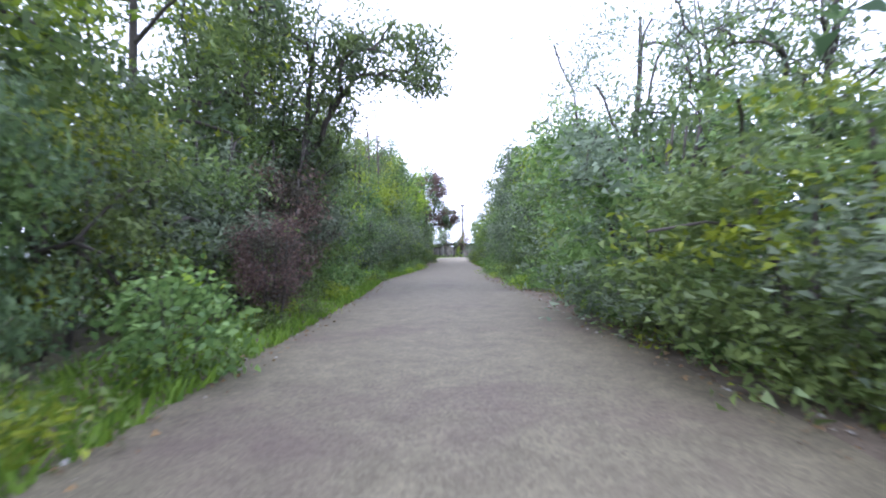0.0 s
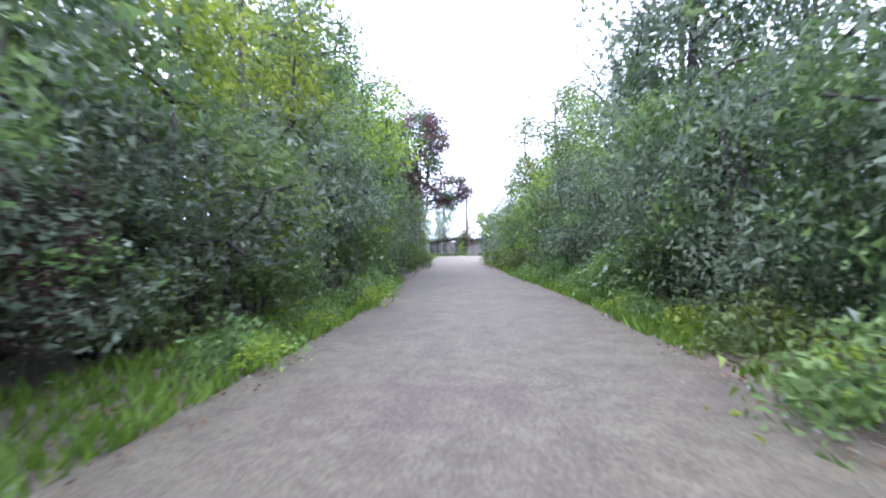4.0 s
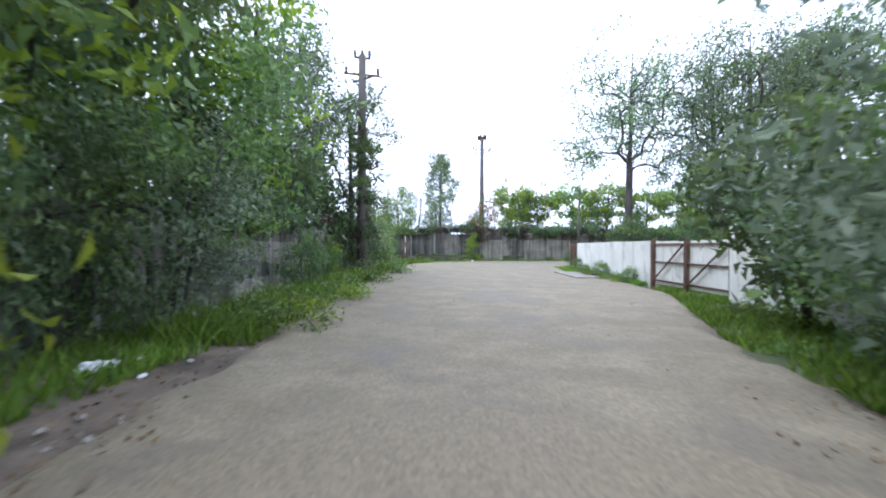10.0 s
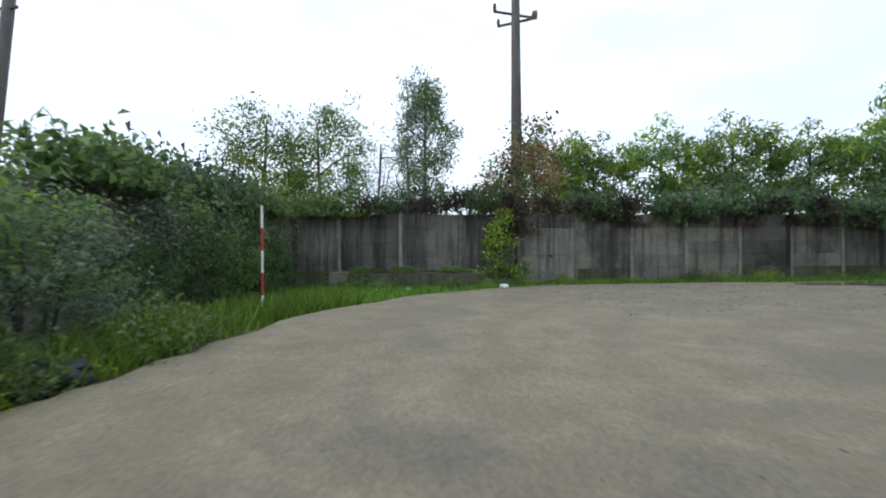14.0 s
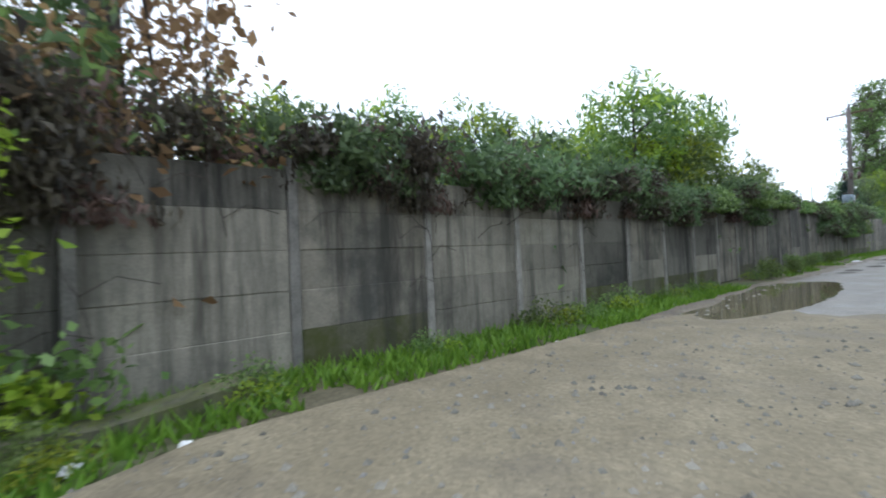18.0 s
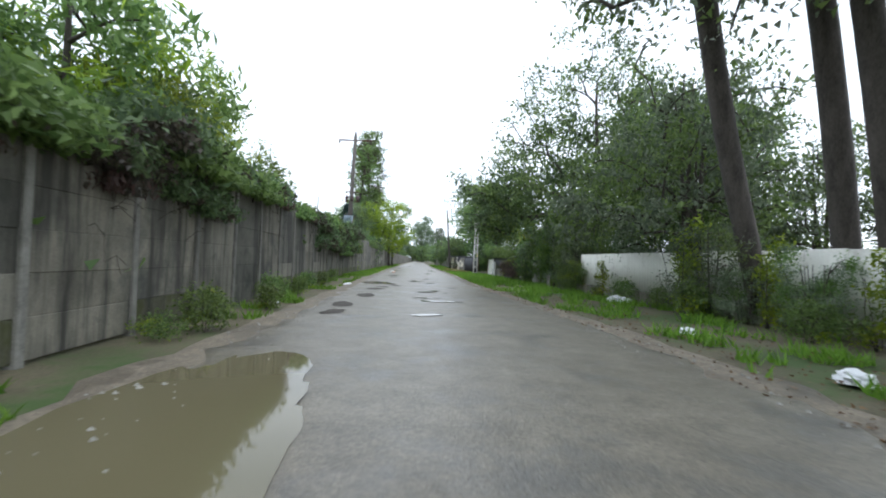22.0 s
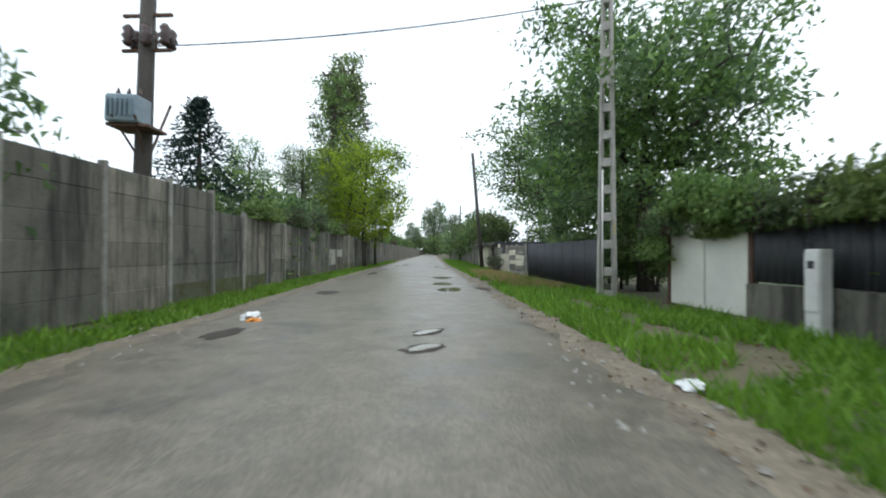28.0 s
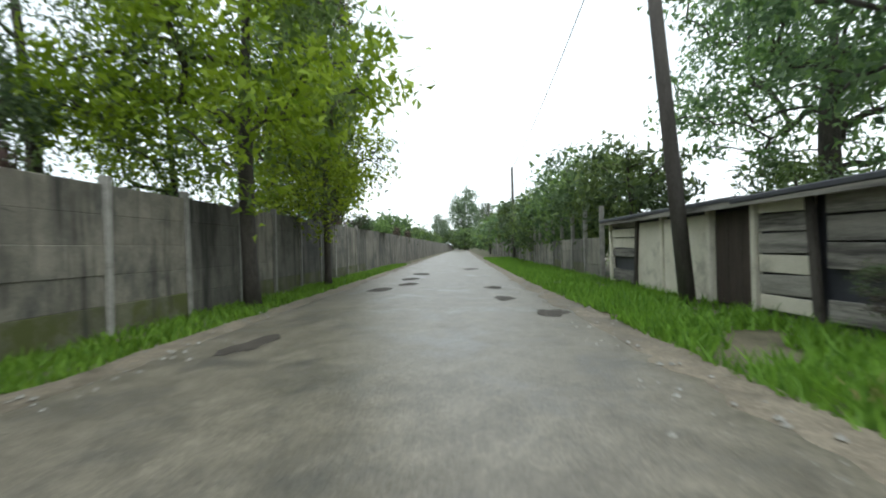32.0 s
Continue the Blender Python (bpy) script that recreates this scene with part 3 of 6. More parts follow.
PUT = random.Random(7)
plant("thicket_a", "shrub", "dense mid-green roadside shrub reaching the ground", "shrub", 3.0, 0.05, (0, 0, 1.5), (1.7, 1.6, 1.75), 150, 54, 0.2, 0.102, "mid", 11, stems=4, limbs=14, second=("bright", 0.22), simple=True)
plant("thicket_b", "shrub", "dark green roadside shrub reaching the ground", "shrub", 2.9, 0.05, (0, 0, 1.4), (1.8, 1.7, 1.65), 150, 52, 0.2, 0.102, "dark", 12, stems=4, limbs=14, second=("mid", 0.1), simple=True)
plant("thicket_c", "shrub", "grey-green roadside shrub reaching the ground", "shrub", 3.4, 0.05, (0, 0, 1.7), (1.7, 1.7, 1.95), 150, 52, 0.22, 0.095, "grey", 13, stems=4, limbs=14, second=("mid", 0.15), simple=True)
plant("tree_a", "tree", "mid-green lane-side tree with an uneven crown", "tree", 8.5, 0.14, (0, 0, 5.3), (2.3, 2.3, 3.3), 120, 74, 0.32, 0.142, "mid", 21, extra=[((0.5, 0.4, 2.8), (1.8, 1.8, 1.6), 28), ((-0.8, 0.6, 8.2), (1.0, 1.0, 1.2), 10)], second=("bright", 0.2), simple=True)
plant("tree_b", "tree", "dark green lane-side tree with open upper branches", "tree", 8.8, 0.13, (0, 0, 5.4), (2.1, 2.2, 3.1), 90, 76, 0.3, 0.135, "dark", 22, extra=[((-0.4, 0.3, 8.0), (1.4, 1.3, 1.5), 18)], second=("mid", 0.1), limbs=60, simple=True)
plant("tree_c", "tree", "grey-green lane-side tree with drooping leaves", "tree", 8.2, 0.12, (0, 0, 5.0), (2.2, 2.1, 3.2), 95, 72, 0.32, 0.12, "grey", 23, droop=0.7, width=0.45, second=("mid", 0.2), simple=True)
plant("tree_d", "tree", "fresh green lane-side tree", "tree", 7.2, 0.11, (0, 0, 4.5), (2.0, 2.1, 2.7), 100, 72, 0.3, 0.142, "bright", 24, second=("mid", 0.0), simple=True)
plant("brown_tree", "tree", "half-withered tree with brown leaves over the lane", "tree", 10.6, 0.24, (0.3, 0, 8.0), (2.2, 2.1, 2.6), 150, 84, 0.3, 0.15, "dark", 31, extra=[((2.6, 0.6, 5.2), (1.8, 1.3, 1.1), 50), ((0.9, 0.3, 10.0), (1.2, 1.2, 1.1), 20), ((-0.2, 0.2, 4.6), (1.5, 1.5, 1.6), 30)], droop=0.7, limbs=110, second=("brown", -0.08), simple=True, low=0.4)
plant("thicket_d", "shrub", "fresh leafy roadside shrub with long arching shoots", "shrub", 3.6, 0.04, (0, 0, 1.3), (1.5, 1.5, 1.4), 110, 50, 0.2, 0.112, "mid", 14, stems=6, limbs=26, second=("grey", 0.0), extra=[((0.9, 0.5, 2.9), (0.5, 0.5, 0.8), 18), ((-0.7, -0.8, 3.1), (0.4, 0.4, 0.9), 16), ((0.1, 0.9, 2.6), (0.5, 0.4, 0.6), 14)], simple=True, low=0.2)
plant("tree_e", "tree", "thin lane-side tree with sparse airy foliage", "tree", 9.6, 0.12, (0, 0, 6.2), (2.3, 2.3, 3.4), 100, 34, 0.26, 0.15, "grey", 25, extra=[((0.6, 0.3, 2.6), (1.7, 1.7, 1.4), 34)], second=("mid", 0.0), limbs=110, stems=2, simple=True, hollow=0.1)
plant("overhang", "tree", "old tree with leafy branches reaching over the lane", "tree", 10.5, 0.2, (0, 0, 7.2), (3.0, 3.0, 3.2), 150, 60, 0.3, 0.16, "mid", 26, lean=(1.6, -0.4), extra=[((3.4, -0.8, 7.4), (2.0, 1.6, 0.9), 44), ((4.6, -1.2, 6.6), (0.8, 0.9, 0.6), 12), ((0.4, 0.6, 3.6), (1.8, 1.8, 1.6), 40)], second=("dark", 0.0), limbs=130, simple=True, low=0.35)
plant("dead_tree", "tree", "bare dead tree with thin upright twigs", "tree", 13.4, 0.07, (0, 0, 9.6), (0.9, 0.9, 3.8), 70, 0, 0.2, 0.1, "dry", 27, stems=3, limbs=70, bark=M_TWIG, low=0.35)
plant("bare_tree", "tree", "bare young tree with thin spreading twigs", "tree", 6.2, 0.07, (0, 0, 4.4), (1.9, 1.5, 1.9), 70, 0, 0.2, 0.1, "dry", 29, limbs=70, bark=M_TWIG, low=0.3)
plant("back_bush", "shrub", "dark bushy undergrowth", "shrub", 3.0, 0.05, (0, 0, 1.5), (1.7, 1.6, 1.7), 90, 26, 0.24, 0.17, "dark", 30, stems=3, limbs=6, second=("mid", 0.12), simple=True)
plant("brown_bush", "shrub", "withered purple-brown bush by the lane", "shrub", 4.0, 0.05, (0, 0, 2.3), (1.4, 1.4, 1.7), 150, 40, 0.2, 0.11, "brown", 28, stems=5, limbs=70, second=("dry", 0.1), simple=True)
plant("willow", "tree", "tall open tree with thin silvery leaves", "tree", 18, 0.26, (0, 0, 12.2), (5.0, 5.0, 5.4), 190, 44, 0.5, 0.21, "grey", 33, limbs=150, droop=0.7, width=0.6, low=0.52, lean=(0.6, 0.3), extra=[((-3.4, 0.4, 8.4), (2.0, 1.8, 1.8), 26), ((3.0, -0.6, 7.6), (1.8, 1.6, 2.0), 26)], hollow=0.1, simple=True, second=("mid", 0.1))
plant("tall_trunk", "tree", "tall leaning tree with a bare dark trunk", "tree", 18, 0.29, (-3.6, 0.7, 13.8), (4.0, 3.8, 4.4), 130, 40, 0.48, 0.22, "grey", 34, lean=(-3.7, 0.2), limbs=100, low=0.8, width=0.6, droop=0.6, second=("mid", 0.0), hollow=0.1, extra=[((-3.6, 0.8, 9.6), (1.7, 1.4, 1.2), 16)], simple=True)
plant("straight_trunk", "tree", "tall tree with a straight bare dark trunk", "tree", 18, 0.28, (-2.0, 0.7, 13.8), (4.0, 3.8, 4.4), 130, 40, 0.48, 0.22, "grey", 134, lean=(-2.0, 0.2), limbs=100, low=0.8, width=0.6, droop=0.6, second=("mid", 0.0), hollow=0.1, extra=[((-3.6, 0.8, 9.6), (1.7, 1.4, 1.2), 16)], simple=True)
plant("poplar", "poplar", "slim grey-green poplar behind the wall", "poplar", 11.3, 0.16, (0, 0, 6.3), (2.1, 2.1, 5.6), 210, 60, 0.32, 0.19, "grey", 35, limbs=80, second=("mid", 0.1), simple=True)
plant("lombardy", "poplar", "tall narrow Lombardy poplar", "poplar", 22, 0.3, (0, 0, 12), (2.0, 2.0, 11.5), 190, 36, 0.4, 0.3, "mid", 36, limbs=90, second=("dry", 0.18), extra=[((1.6, 0.6, 7), (1.3, 1.3, 6), 60)], simple=True)
plant("ailanthus", "tree", "bright green tree with feathery leaves behind the wall", "tree", 7.6, 0.12, (0, 0, 5.6), (2.5, 2.4, 2.0), 70, 54, 0.3, 0.3, "bright", 37, width=0.35, droop=0.5, extra=[((1.4, 0, 3.4), (1.6, 1.6, 1.4), 24)], second=("mid", -0.1), simple=True)
plant("walnut", "tree", "broad leafy walnut tree leaning over the fence", "tree", 10, 0.26, (0, 0, 6.4), (4.4, 4.4, 3.8), 250, 84, 0.44, 0.22, "mid", 38, limbs=120, second=("dark", 0.0), extra=[((-1.5, 2.5, 3.0), (2.4, 2.0, 1.2), 36)], hollow=0.2, simple=True)
plant("ash", "tree", "dense grey-green ash tree with several stems", "tree", 9.2, 0.13, (0, 0, 5.4), (4.0, 3.6, 3.6), 180, 52, 0.38, 0.2, "grey", 55, limbs=120, stems=4, second=("mid", 0.0), hollow=0.2, simple=True, droop=0.7, extra=[((0.5, 3.0, 3.2), (2.4, 1.6, 1.2), 36)])
plant("open_walnut", "tree", "dark open-crowned walnut tree behind the old garages", "tree", 10, 0.24, (0, 0, 6.7), (4.4, 4.4, 3.5), 165, 64, 0.4, 0.2, "dark", 138, limbs=150, second=("mid", 0.15))
plant("big_walnut", "tree", "spreading walnut tree with branches over the street", "tree", 14, 0.32, (0, 0, 8.4), (6.4, 6.4, 5.6), 280, 72, 0.4, 0.225, "mid", 51, limbs=200, second=("dark", 0.0), extra=[((-1.0, 6.0, 5.4), (3.2, 2.6, 1.5), 50), ((2.5, 5.2, 4.0), (2.6, 2.4, 1.4), 40)], hollow=0.12, droop=0.5, simple=True)
plant("street_tree", "tree", "yellow-green street tree on the grass verge", "tree", 9.4, 0.15, (0.3, 0, 6.0), (3.0, 3.0, 3.6), 160, 60, 0.34, 0.19, "lime", 39, limbs=90, second=("mid", 0.25), extra=[((0.6, -2.6, 7.2), (1.4, 1.5, 1.2), 26), ((1.2, -2.2, 4.0), (1.6, 1.6, 0.9), 26)], hollow=0.2, simple=True)
plant("hedge_tree", "tree", "small bushy tree beyond the fence", "tree", 5, 0.1, (0, 0, 2.8), (2.2, 2.2, 2.3), 100, 42, 0.32, 0.24, "mid", 40, second=("dark", 0.0), limbs=12, simple=True)
plant("bare_shrub", "shrub", "half-bare shrub with purple-grey twigs", "shrub", 5.6, 0.1, (0, 0, 3.6), (2.0, 2.0, 2.1), 150, 40, 0.24, 0.12, "dark", 41, stems=3, limbs=150, bark=M_TWIG, second=("dry", -0.1), low=0.3, simple=True)
plant("far_tree", "tree", "large pale far-off tree at the street's end", "tree", 24, 0.5, (0, 0, 15), (6.0, 6.0, 9.5), 190, 30, 1.0, 0.75, "grey", 42, limbs=60, simple=True)
plant("far_hedge", "tree", "far-off bushy tree along the street", "tree", 5, 0.12, (0, 0, 2.7), (2.3, 2.3, 2.4), 70, 24, 0.38, 0.4, "mid", 52, second=("dark", 0.0), limbs=10, simple=True)
plant("rust_bush", "shrub", "withered rust-brown creeper round the pole", "shrub", 5.2, 0.04, (0, 0, 3.4), (1.1, 1.0, 2.3), 90, 22, 0.3, 0.15, "rust", 43, stems=3, second=("mid", 0.25), limbs=70)
plant("weed", "weed", "low leafy green weeds", "weed", 0.6, 0.012, (0, 0, 0.22), (0.75, 0.65, 0.34), 46, 26, 0.14, 0.075, "mid", 44, stems=3, limbs=5, second=("bright", 0.05), simple=True)
plant("sprout", "shrub", "bright green bush sprouting at the wall's foot", "shrub", 2.0, 0.03, (-0.1, 0, 1.35), (0.62, 0.3, 0.75), 30, 16, 0.13, 0.12, "mid", 48, second=("bright", -0.25), stems=5, limbs=44, extra=[((0.35, 0, 0.55), (0.9, 0.3, 0.4), 34), ((0.2, 0.1, 2.2), (0.3, 0.2, 0.4), 12)], hollow=0.05, low=0.2)
plant("nettle", "weed", "tall leafy green weeds", "weed", 1.1, 0.012, (0, 0, 0.5), (0.6, 0.55, 0.6), 50, 24, 0.14, 0.1, "mid", 49, stems=4, second=("bright", 0.2))
plant("ivy", "climber", "dark ivy and dry vines over the wall top", "climber", 0.4, 0.012, (0, 0, -0.1), (1.3, 0.42, 0.7), 90, 50, 0.18, 0.125, "dark", 45, stems=3, limbs=6, second=("dry", 0.08), simple=True)
plant("ivy_b", "climber", "reddish dry vine hanging over the wall top", "climber", 0.4, 0.012, (0, 0, -0.3), (1.3, 0.34, 0.85), 90, 48, 0.18, 0.11, "dry", 46, stems=3, second=("brown", 0.05), limbs=14, simple=True)
plant("ivy_c", "climber", "fresh green creeper on the wall top", "climber", 0.4, 0.012, (0, 0, 0.05), (1.2, 0.45, 0.55), 80, 50, 0.17, 0.13, "mid", 47, stems=3, limbs=6, simple=True)

# fir: tiers of drooping boughs
fir = root("fir_tree", pose(56.5, 2.2, 0) @ Matrix.Diagonal((1.3, 1.3, 0.9, 1)), "dark blue-green fir tree behind the wall", "fir")
rngf = np.random.default_rng(5)
child("trunk", mesh("trunk", *tube([(0, 0, -0.05), (0, 0, 4), (0, 0, 8.3)], [0.16, 0.1, 0.01], 8), M_BARK, True), fir)
fp = []
for tier in range(26):
    z = 1.2 + tier * 0.275
    reach = 3.1 * (1 - (z - 1.0) / 7.5) + 0.12
    for k in range(13):
        a = rngf.random() * 6.283
        reach *= 0.985 if k % 2 else 1.0
        long = 0.65 + 0.5 * rngf.random()
        for q in np.linspace(0.15, 1, 16):
            fp.append((math.cos(a) * reach * q * long, math.sin(a) * reach * q * long, z - 0.35 * q * q * reach + rngf.normal() * 0.05))
fp = np.array(fp) + rngf.normal(size=(len(fp), 3)) * 0.06
child("crown", mesh("crown", *leaves(fp, np.full(len(fp), 0.2), rngf, 0.35, 0.5), LEAF["fir"]), fir)

# lane hedges: shrubs close to the lane, trees behind
HR = random.Random(3)
HEDGE = {-1: [(-101, 4.7), (-94, 4.8), (-88, 5.2), (-78, 5.2), (-70, 4.5), (-57, 4.4), (-52, 5.4), (-41, 5.5), (-36, 4.7), (-27, 4.6)], 1: [(-101, 3.6), (-90, 3.4), (-87, 4.4), (-78, 4.9), (-70, 4.3), (-62, 4.5), (-50, 4.6), (-36, 4.8)]}
for side in (-1, 1):
    y = -100.0
    while y < (-27.5 if side < 0 else -36.5):
        kinds = ("thicket_a", "thicket_b", "thicket_c", "thicket_d") if side < 0 else ("thicket_a", "thicket_b", "thicket_d", "thicket_c")
        low = 0.62 if side > 0 and y < -87 else 1.0
        kind, out, size, rise = HR.choice(kinds), HR.random() * 0.6, 0.75 + HR.random() * 0.5, (0.7 + HR.random() * 0.65) * low
        if side > 0 or y < -31.5:
            put(kind, lane_x(y) + side * (curve_at(HEDGE[side], y) + out), y, size, tall=rise, group="shrubs along the lane")
        y += 1.6 + HR.random() * 0.7
    y = -101.0
    while y < (-21 if side < 0 else -46):
        kind = HR.choice(("tree_a", "tree_b", "tree_c", "tree_e", "tree_d") if side < 0 else ("tree_a", "tree_e", "tree_c", "tree_b", "tree_d"))
        off = 6.0 + HR.random() * 1.6
        if side > 0 and y < -84:
            kind, off = "tree_e", off + 1.6
        if abs(y + 47.5) > 2.4 or side > 0:
            put(kind, lane_x(y) + side * off, y, 0.8 + HR.random() * 0.45, group="trees along the lane")
        y += 3.0 + HR.random() * 1.8
put("overhang", -22.4, -83.4, 1.0, turn=0)
put("dead_tree", -20.6, -66.0, 1.0, turn=40)
put("dead_tree", -21.8, -70.5, 0.8, turn=160)
put("brown_bush", -21.5, -86.6, 0.92, turn=0)
put("brown_bush", -20.6, -90.2, 0.55, turn=90)
put("brown_bush", -20.4, -71.8, 0.6, turn=30)
for side in (-1, 1):
    y = -97.0
    while y < -38:
        put(HR.choice(("weed", "weed", "nettle")), lane_x(y) + side * (2.75 + HR.random() * 0.8 + (0.7 if side < 0 and -55 < y < -40 else 0)), y, 0.6 + HR.random() * 0.6, group="weeds on the verge")
        y += 0.9 + HR.random() * 2.6
put("brown_tree", -16.5, -46.9, 1.0, turn=0)
put("thicket_b", -17.4, -49.3, 0.85, group="shrubs along the lane")
put("thicket_d", -17.9, -51.8, 1.0, tall=1.3, group="shrubs along the lane")
put("thicket_c", -18.2, -54.0, 1.1, tall=1.3, group="shrubs along the lane")
put("thicket_a", -16.9, -45.6, 0.7, group="shrubs along the lane")
for k in range(58):
    y = -101 + k * 1.12
    side = 1 if k % 2 else -1
    put("back_bush", lane_x(y) + side * (6.6 + HR.uniform(-0.5, 0.9)), y, 1.05 + HR.random() * 0.3, tall=1.1, label="tall dark shrub in the thicket beside the lane", group="shrubs along the lane")
for x, y, s, k in ((-19.4, -56.5, 1.2, "tree_d"), (-22.4, -53.0, 1.2, "tree_a"), (-21.0, -46.0, 1.1, "tree_c"), (-20.5, -40.5, 1.0, "tree_b"), (-15.9, -20.1, 0.95, "tree_b")):
    put(k, x, y, s, group="trees along the lane")
put("poplar", -10.8, -67.5, 0.8)
for x, y, s in ((-8.0, -41.0, 0.95), (-7.4, -38.9, 0.85), (-6.6, -37.2, 0.7), (-7.9, -43.2, 1.0), (-5.0, -38.5, 1.1)):
    put(HR.choice(("thicket_b", "thicket_a")), x, y, s, group="shrubs along the lane")
put("tree_b", -4.6, -41.5, 0.8, group="trees along the lane")
for y in (-36.2, -34.9, -33.2, -31.6, -24.4, -22.9, -20.3, -18.0, -15.7, -14.4):
    x = curve_at([(-37, -6.5), (-30, -5.6), (-25.6, -5.15), (-19.5, -4.3), (-13.4, -3.0)], y)
    put("weed", x - 0.7 - HR.random() * 0.3, y, 0.4 + HR.random() * 0.3, group="weeds along the white wall")
# left edge of the junction
for x, y, s in ((-16.4, -27, 0.5), (-16.5, -23.4, 0.4), (-16.2, -20.8, 0.55), (-16.2, -19.2, 0.95), (-16.0, -17.2, 0.8), (-15.9, -15.2, 0.75), (-15.8, -13.2, 0.7), (-15.6, -11.4, 0.65), (-15.4, -9.8, 0.6)):
    put(HR.choice(("thicket_a", "thicket_b", "thicket_c")), x, y, s, group="shrubs along the lane")
for x, y in ((-18.5, -27), (-18.2, -23.5), (-17.6, -21.0)):
    kind, spin = HR.choice(("tree_b", "tree_c")), PUT.random() * 360
    if y == -23.5:
        put(kind, x, y, 0.85, turn=spin, group="trees along the lane")
for x, y in ((-14.3, -13.5), (-14.4, -11.5), (-14.6, -16.0), (-14.1, -9.4), (-14.2, -18.5), (-15.0, -24.0), (-14.9, -29.0), (-15.3, -33.0)):
    put("weed", x, y, 0.8 + HR.random() * 0.5, group="weeds on the verge")
for x, y, s in ((-17.2, -14.2, 0.85), (-16.9, -11.8, 0.85), (-16.7, -9.4, 0.85), (-16.4, -6.8, 0.85), (-15.8, -4.4, 0.85), (-15.4, -2.2, 0.85)):
    put(HR.choice(("thicket_b", "thicket_c")), x, y, s, group="shrubs along the lane")
put("hedge_tree", -6.9, -33.4, 0.78, label="dark bushy tree beside the taller white wall")
put("thicket_b", -7.94, -35.79, 0.9, group="shrubs along the lane")
# behind the end wall and along it
put("poplar", -9.4, 16.2, 1.2, tall=1.25)
put("tree_a", -14.4, 3.6, 0.68)
put("tree_d", -16.8, 4.2, 0.85)
put("tree_c", -12.2, 8.0, 0.72)
put("hedge_tree", -11.6, 3.0, 0.75)
put("rust_bush", -6.2, 0.95, 1.05)
put("rust_bush", -7.3, 1.3, 0.8)
put("sprout", -7.8, -0.5, 1.0, turn=0)
put("ivy_b", -7.0, 0.0, 0.7, turn=0, z=1.7, tall=1.6, group="creepers on the wall")
for x, y, s in ((-9.0, -0.5, 0.8), (-8.2, -0.7, 0.6), (-5.6, -0.5, 0.6), (-3.2, -0.4, 0.5), (-0.6, -0.4, 0.75), (0.6, -0.45, 0.6), (2.0, -0.4, 0.8), (4.6, -0.4, 0.55), (6.4, -0.4, 0.6), (11.5, -0.4, 0.6), (-11.0, -0.6, 0.8), (-12.6, -0.7, 0.9)):
    put("weed", x, y, s, group="weeds at the foot of the wall")
put("bare_shrub", -10.6, 3.0, 0.6)
put("bare_tree", -10.7, 3.4, 1.0, turn=20)
x = -14.5
while x < 36:
    put("back_bush", x, wall_y(x) + 2.1 + HR.random() * 0.5, (0.66 if x < -7.5 else 0.9) + HR.random() * 0.25, tall=0.8 + HR.random() * 0.25, label="dark undergrowth rising behind the wall", group="undergrowth behind the wall")
    x += 2.1 + HR.random() * 0.6
for x, y, s in ((3.2, 17.0, 1.2), (-0.5, 15.5, 1.05), (7.0, 14.5, 1.05), (10.5, 12.4, 1.05), (14.5, 10.8, 0.95), (18.2, 9.5, 1.0), (21.8, 8.4, 1.35), (25.2, 8.2, 1.1), (29, 8.6, 1.05), (32.4, 9.0, 1.35), (35.5, 6, 0.9)):
    put("ailanthus", x, y, s, group="feathery trees behind the wall")
for x, y, s in ((1.5, 4.2, 0.75), (8.5, 3.6, 0.7), (13, 3.4, 0.8), (17.5, 3.0, 0.85), (21.5, 2.8, 0.95), (25.0, 2.6, 1.0), (28.5, 2.6, 0.95), (32.5, 2.4, 0.9), (36.5, 2.2, 0.85), (40.5, 2.4, 0.75), (45, 3.0, 0.62)):
    put("hedge_tree", x, y, s, group="bushy trees behind the wall")
for x, y, s in ((54.6, 2.6, 0.8), (59.0, 2.6, 1.0), (62.2, 1.8, 1.2), (65.0, 2.4, 1.35), (68.0, 1.8, 1.45), (70.6, 1.6, 1.5)):
    put("bare_shrub", x, y, s, group="half-bare shrubs behind the wall")
for x, y, s in ((55.0, 2.0, 0.6), (58.0, 1.6, 0.65), (74, 2.0, 0.8), (80, 1.0, 0.7), (88, 0.6, 0.75), (96, -0.2, 0.8), (105, -0.8, 0.85)):
    put("hedge_tree", x, y, s, group="bushy trees behind the wall")
for x, y, s, k in ((71.8, 1.9, 0.95, "tree_b"), (74.6, 2.4, 1.0, "tree_c"), (67.0, 4.0, 0.9, "tree_b"), (78.5, 1.5, 0.9, "tree_d")):
    put(k, x, y, s, group="trees behind the wall")
put("street_tree", 75.2, -2.3, 1.16)
put("street_tree", 80.6, -2.7, 0.72)
put("lombardy", 99.5, 3.0, 1.5, tall=0.88)
put("lombardy", 104.5, 3.4, 1.0)
put("lombardy", 96.5, 4.4, 0.85)
for x in range(112, 240, 9):
    put("far_hedge", x, wall_y(x) + 2.6 + HR.random() * 2, 0.9 + HR.random() * 0.4, group="bushy trees behind the wall")
put("far_tree", 250, -16, 1.0)
put("far_tree", 262, -26, 0.8)
put("far_tree", 285, -6, 0.7)
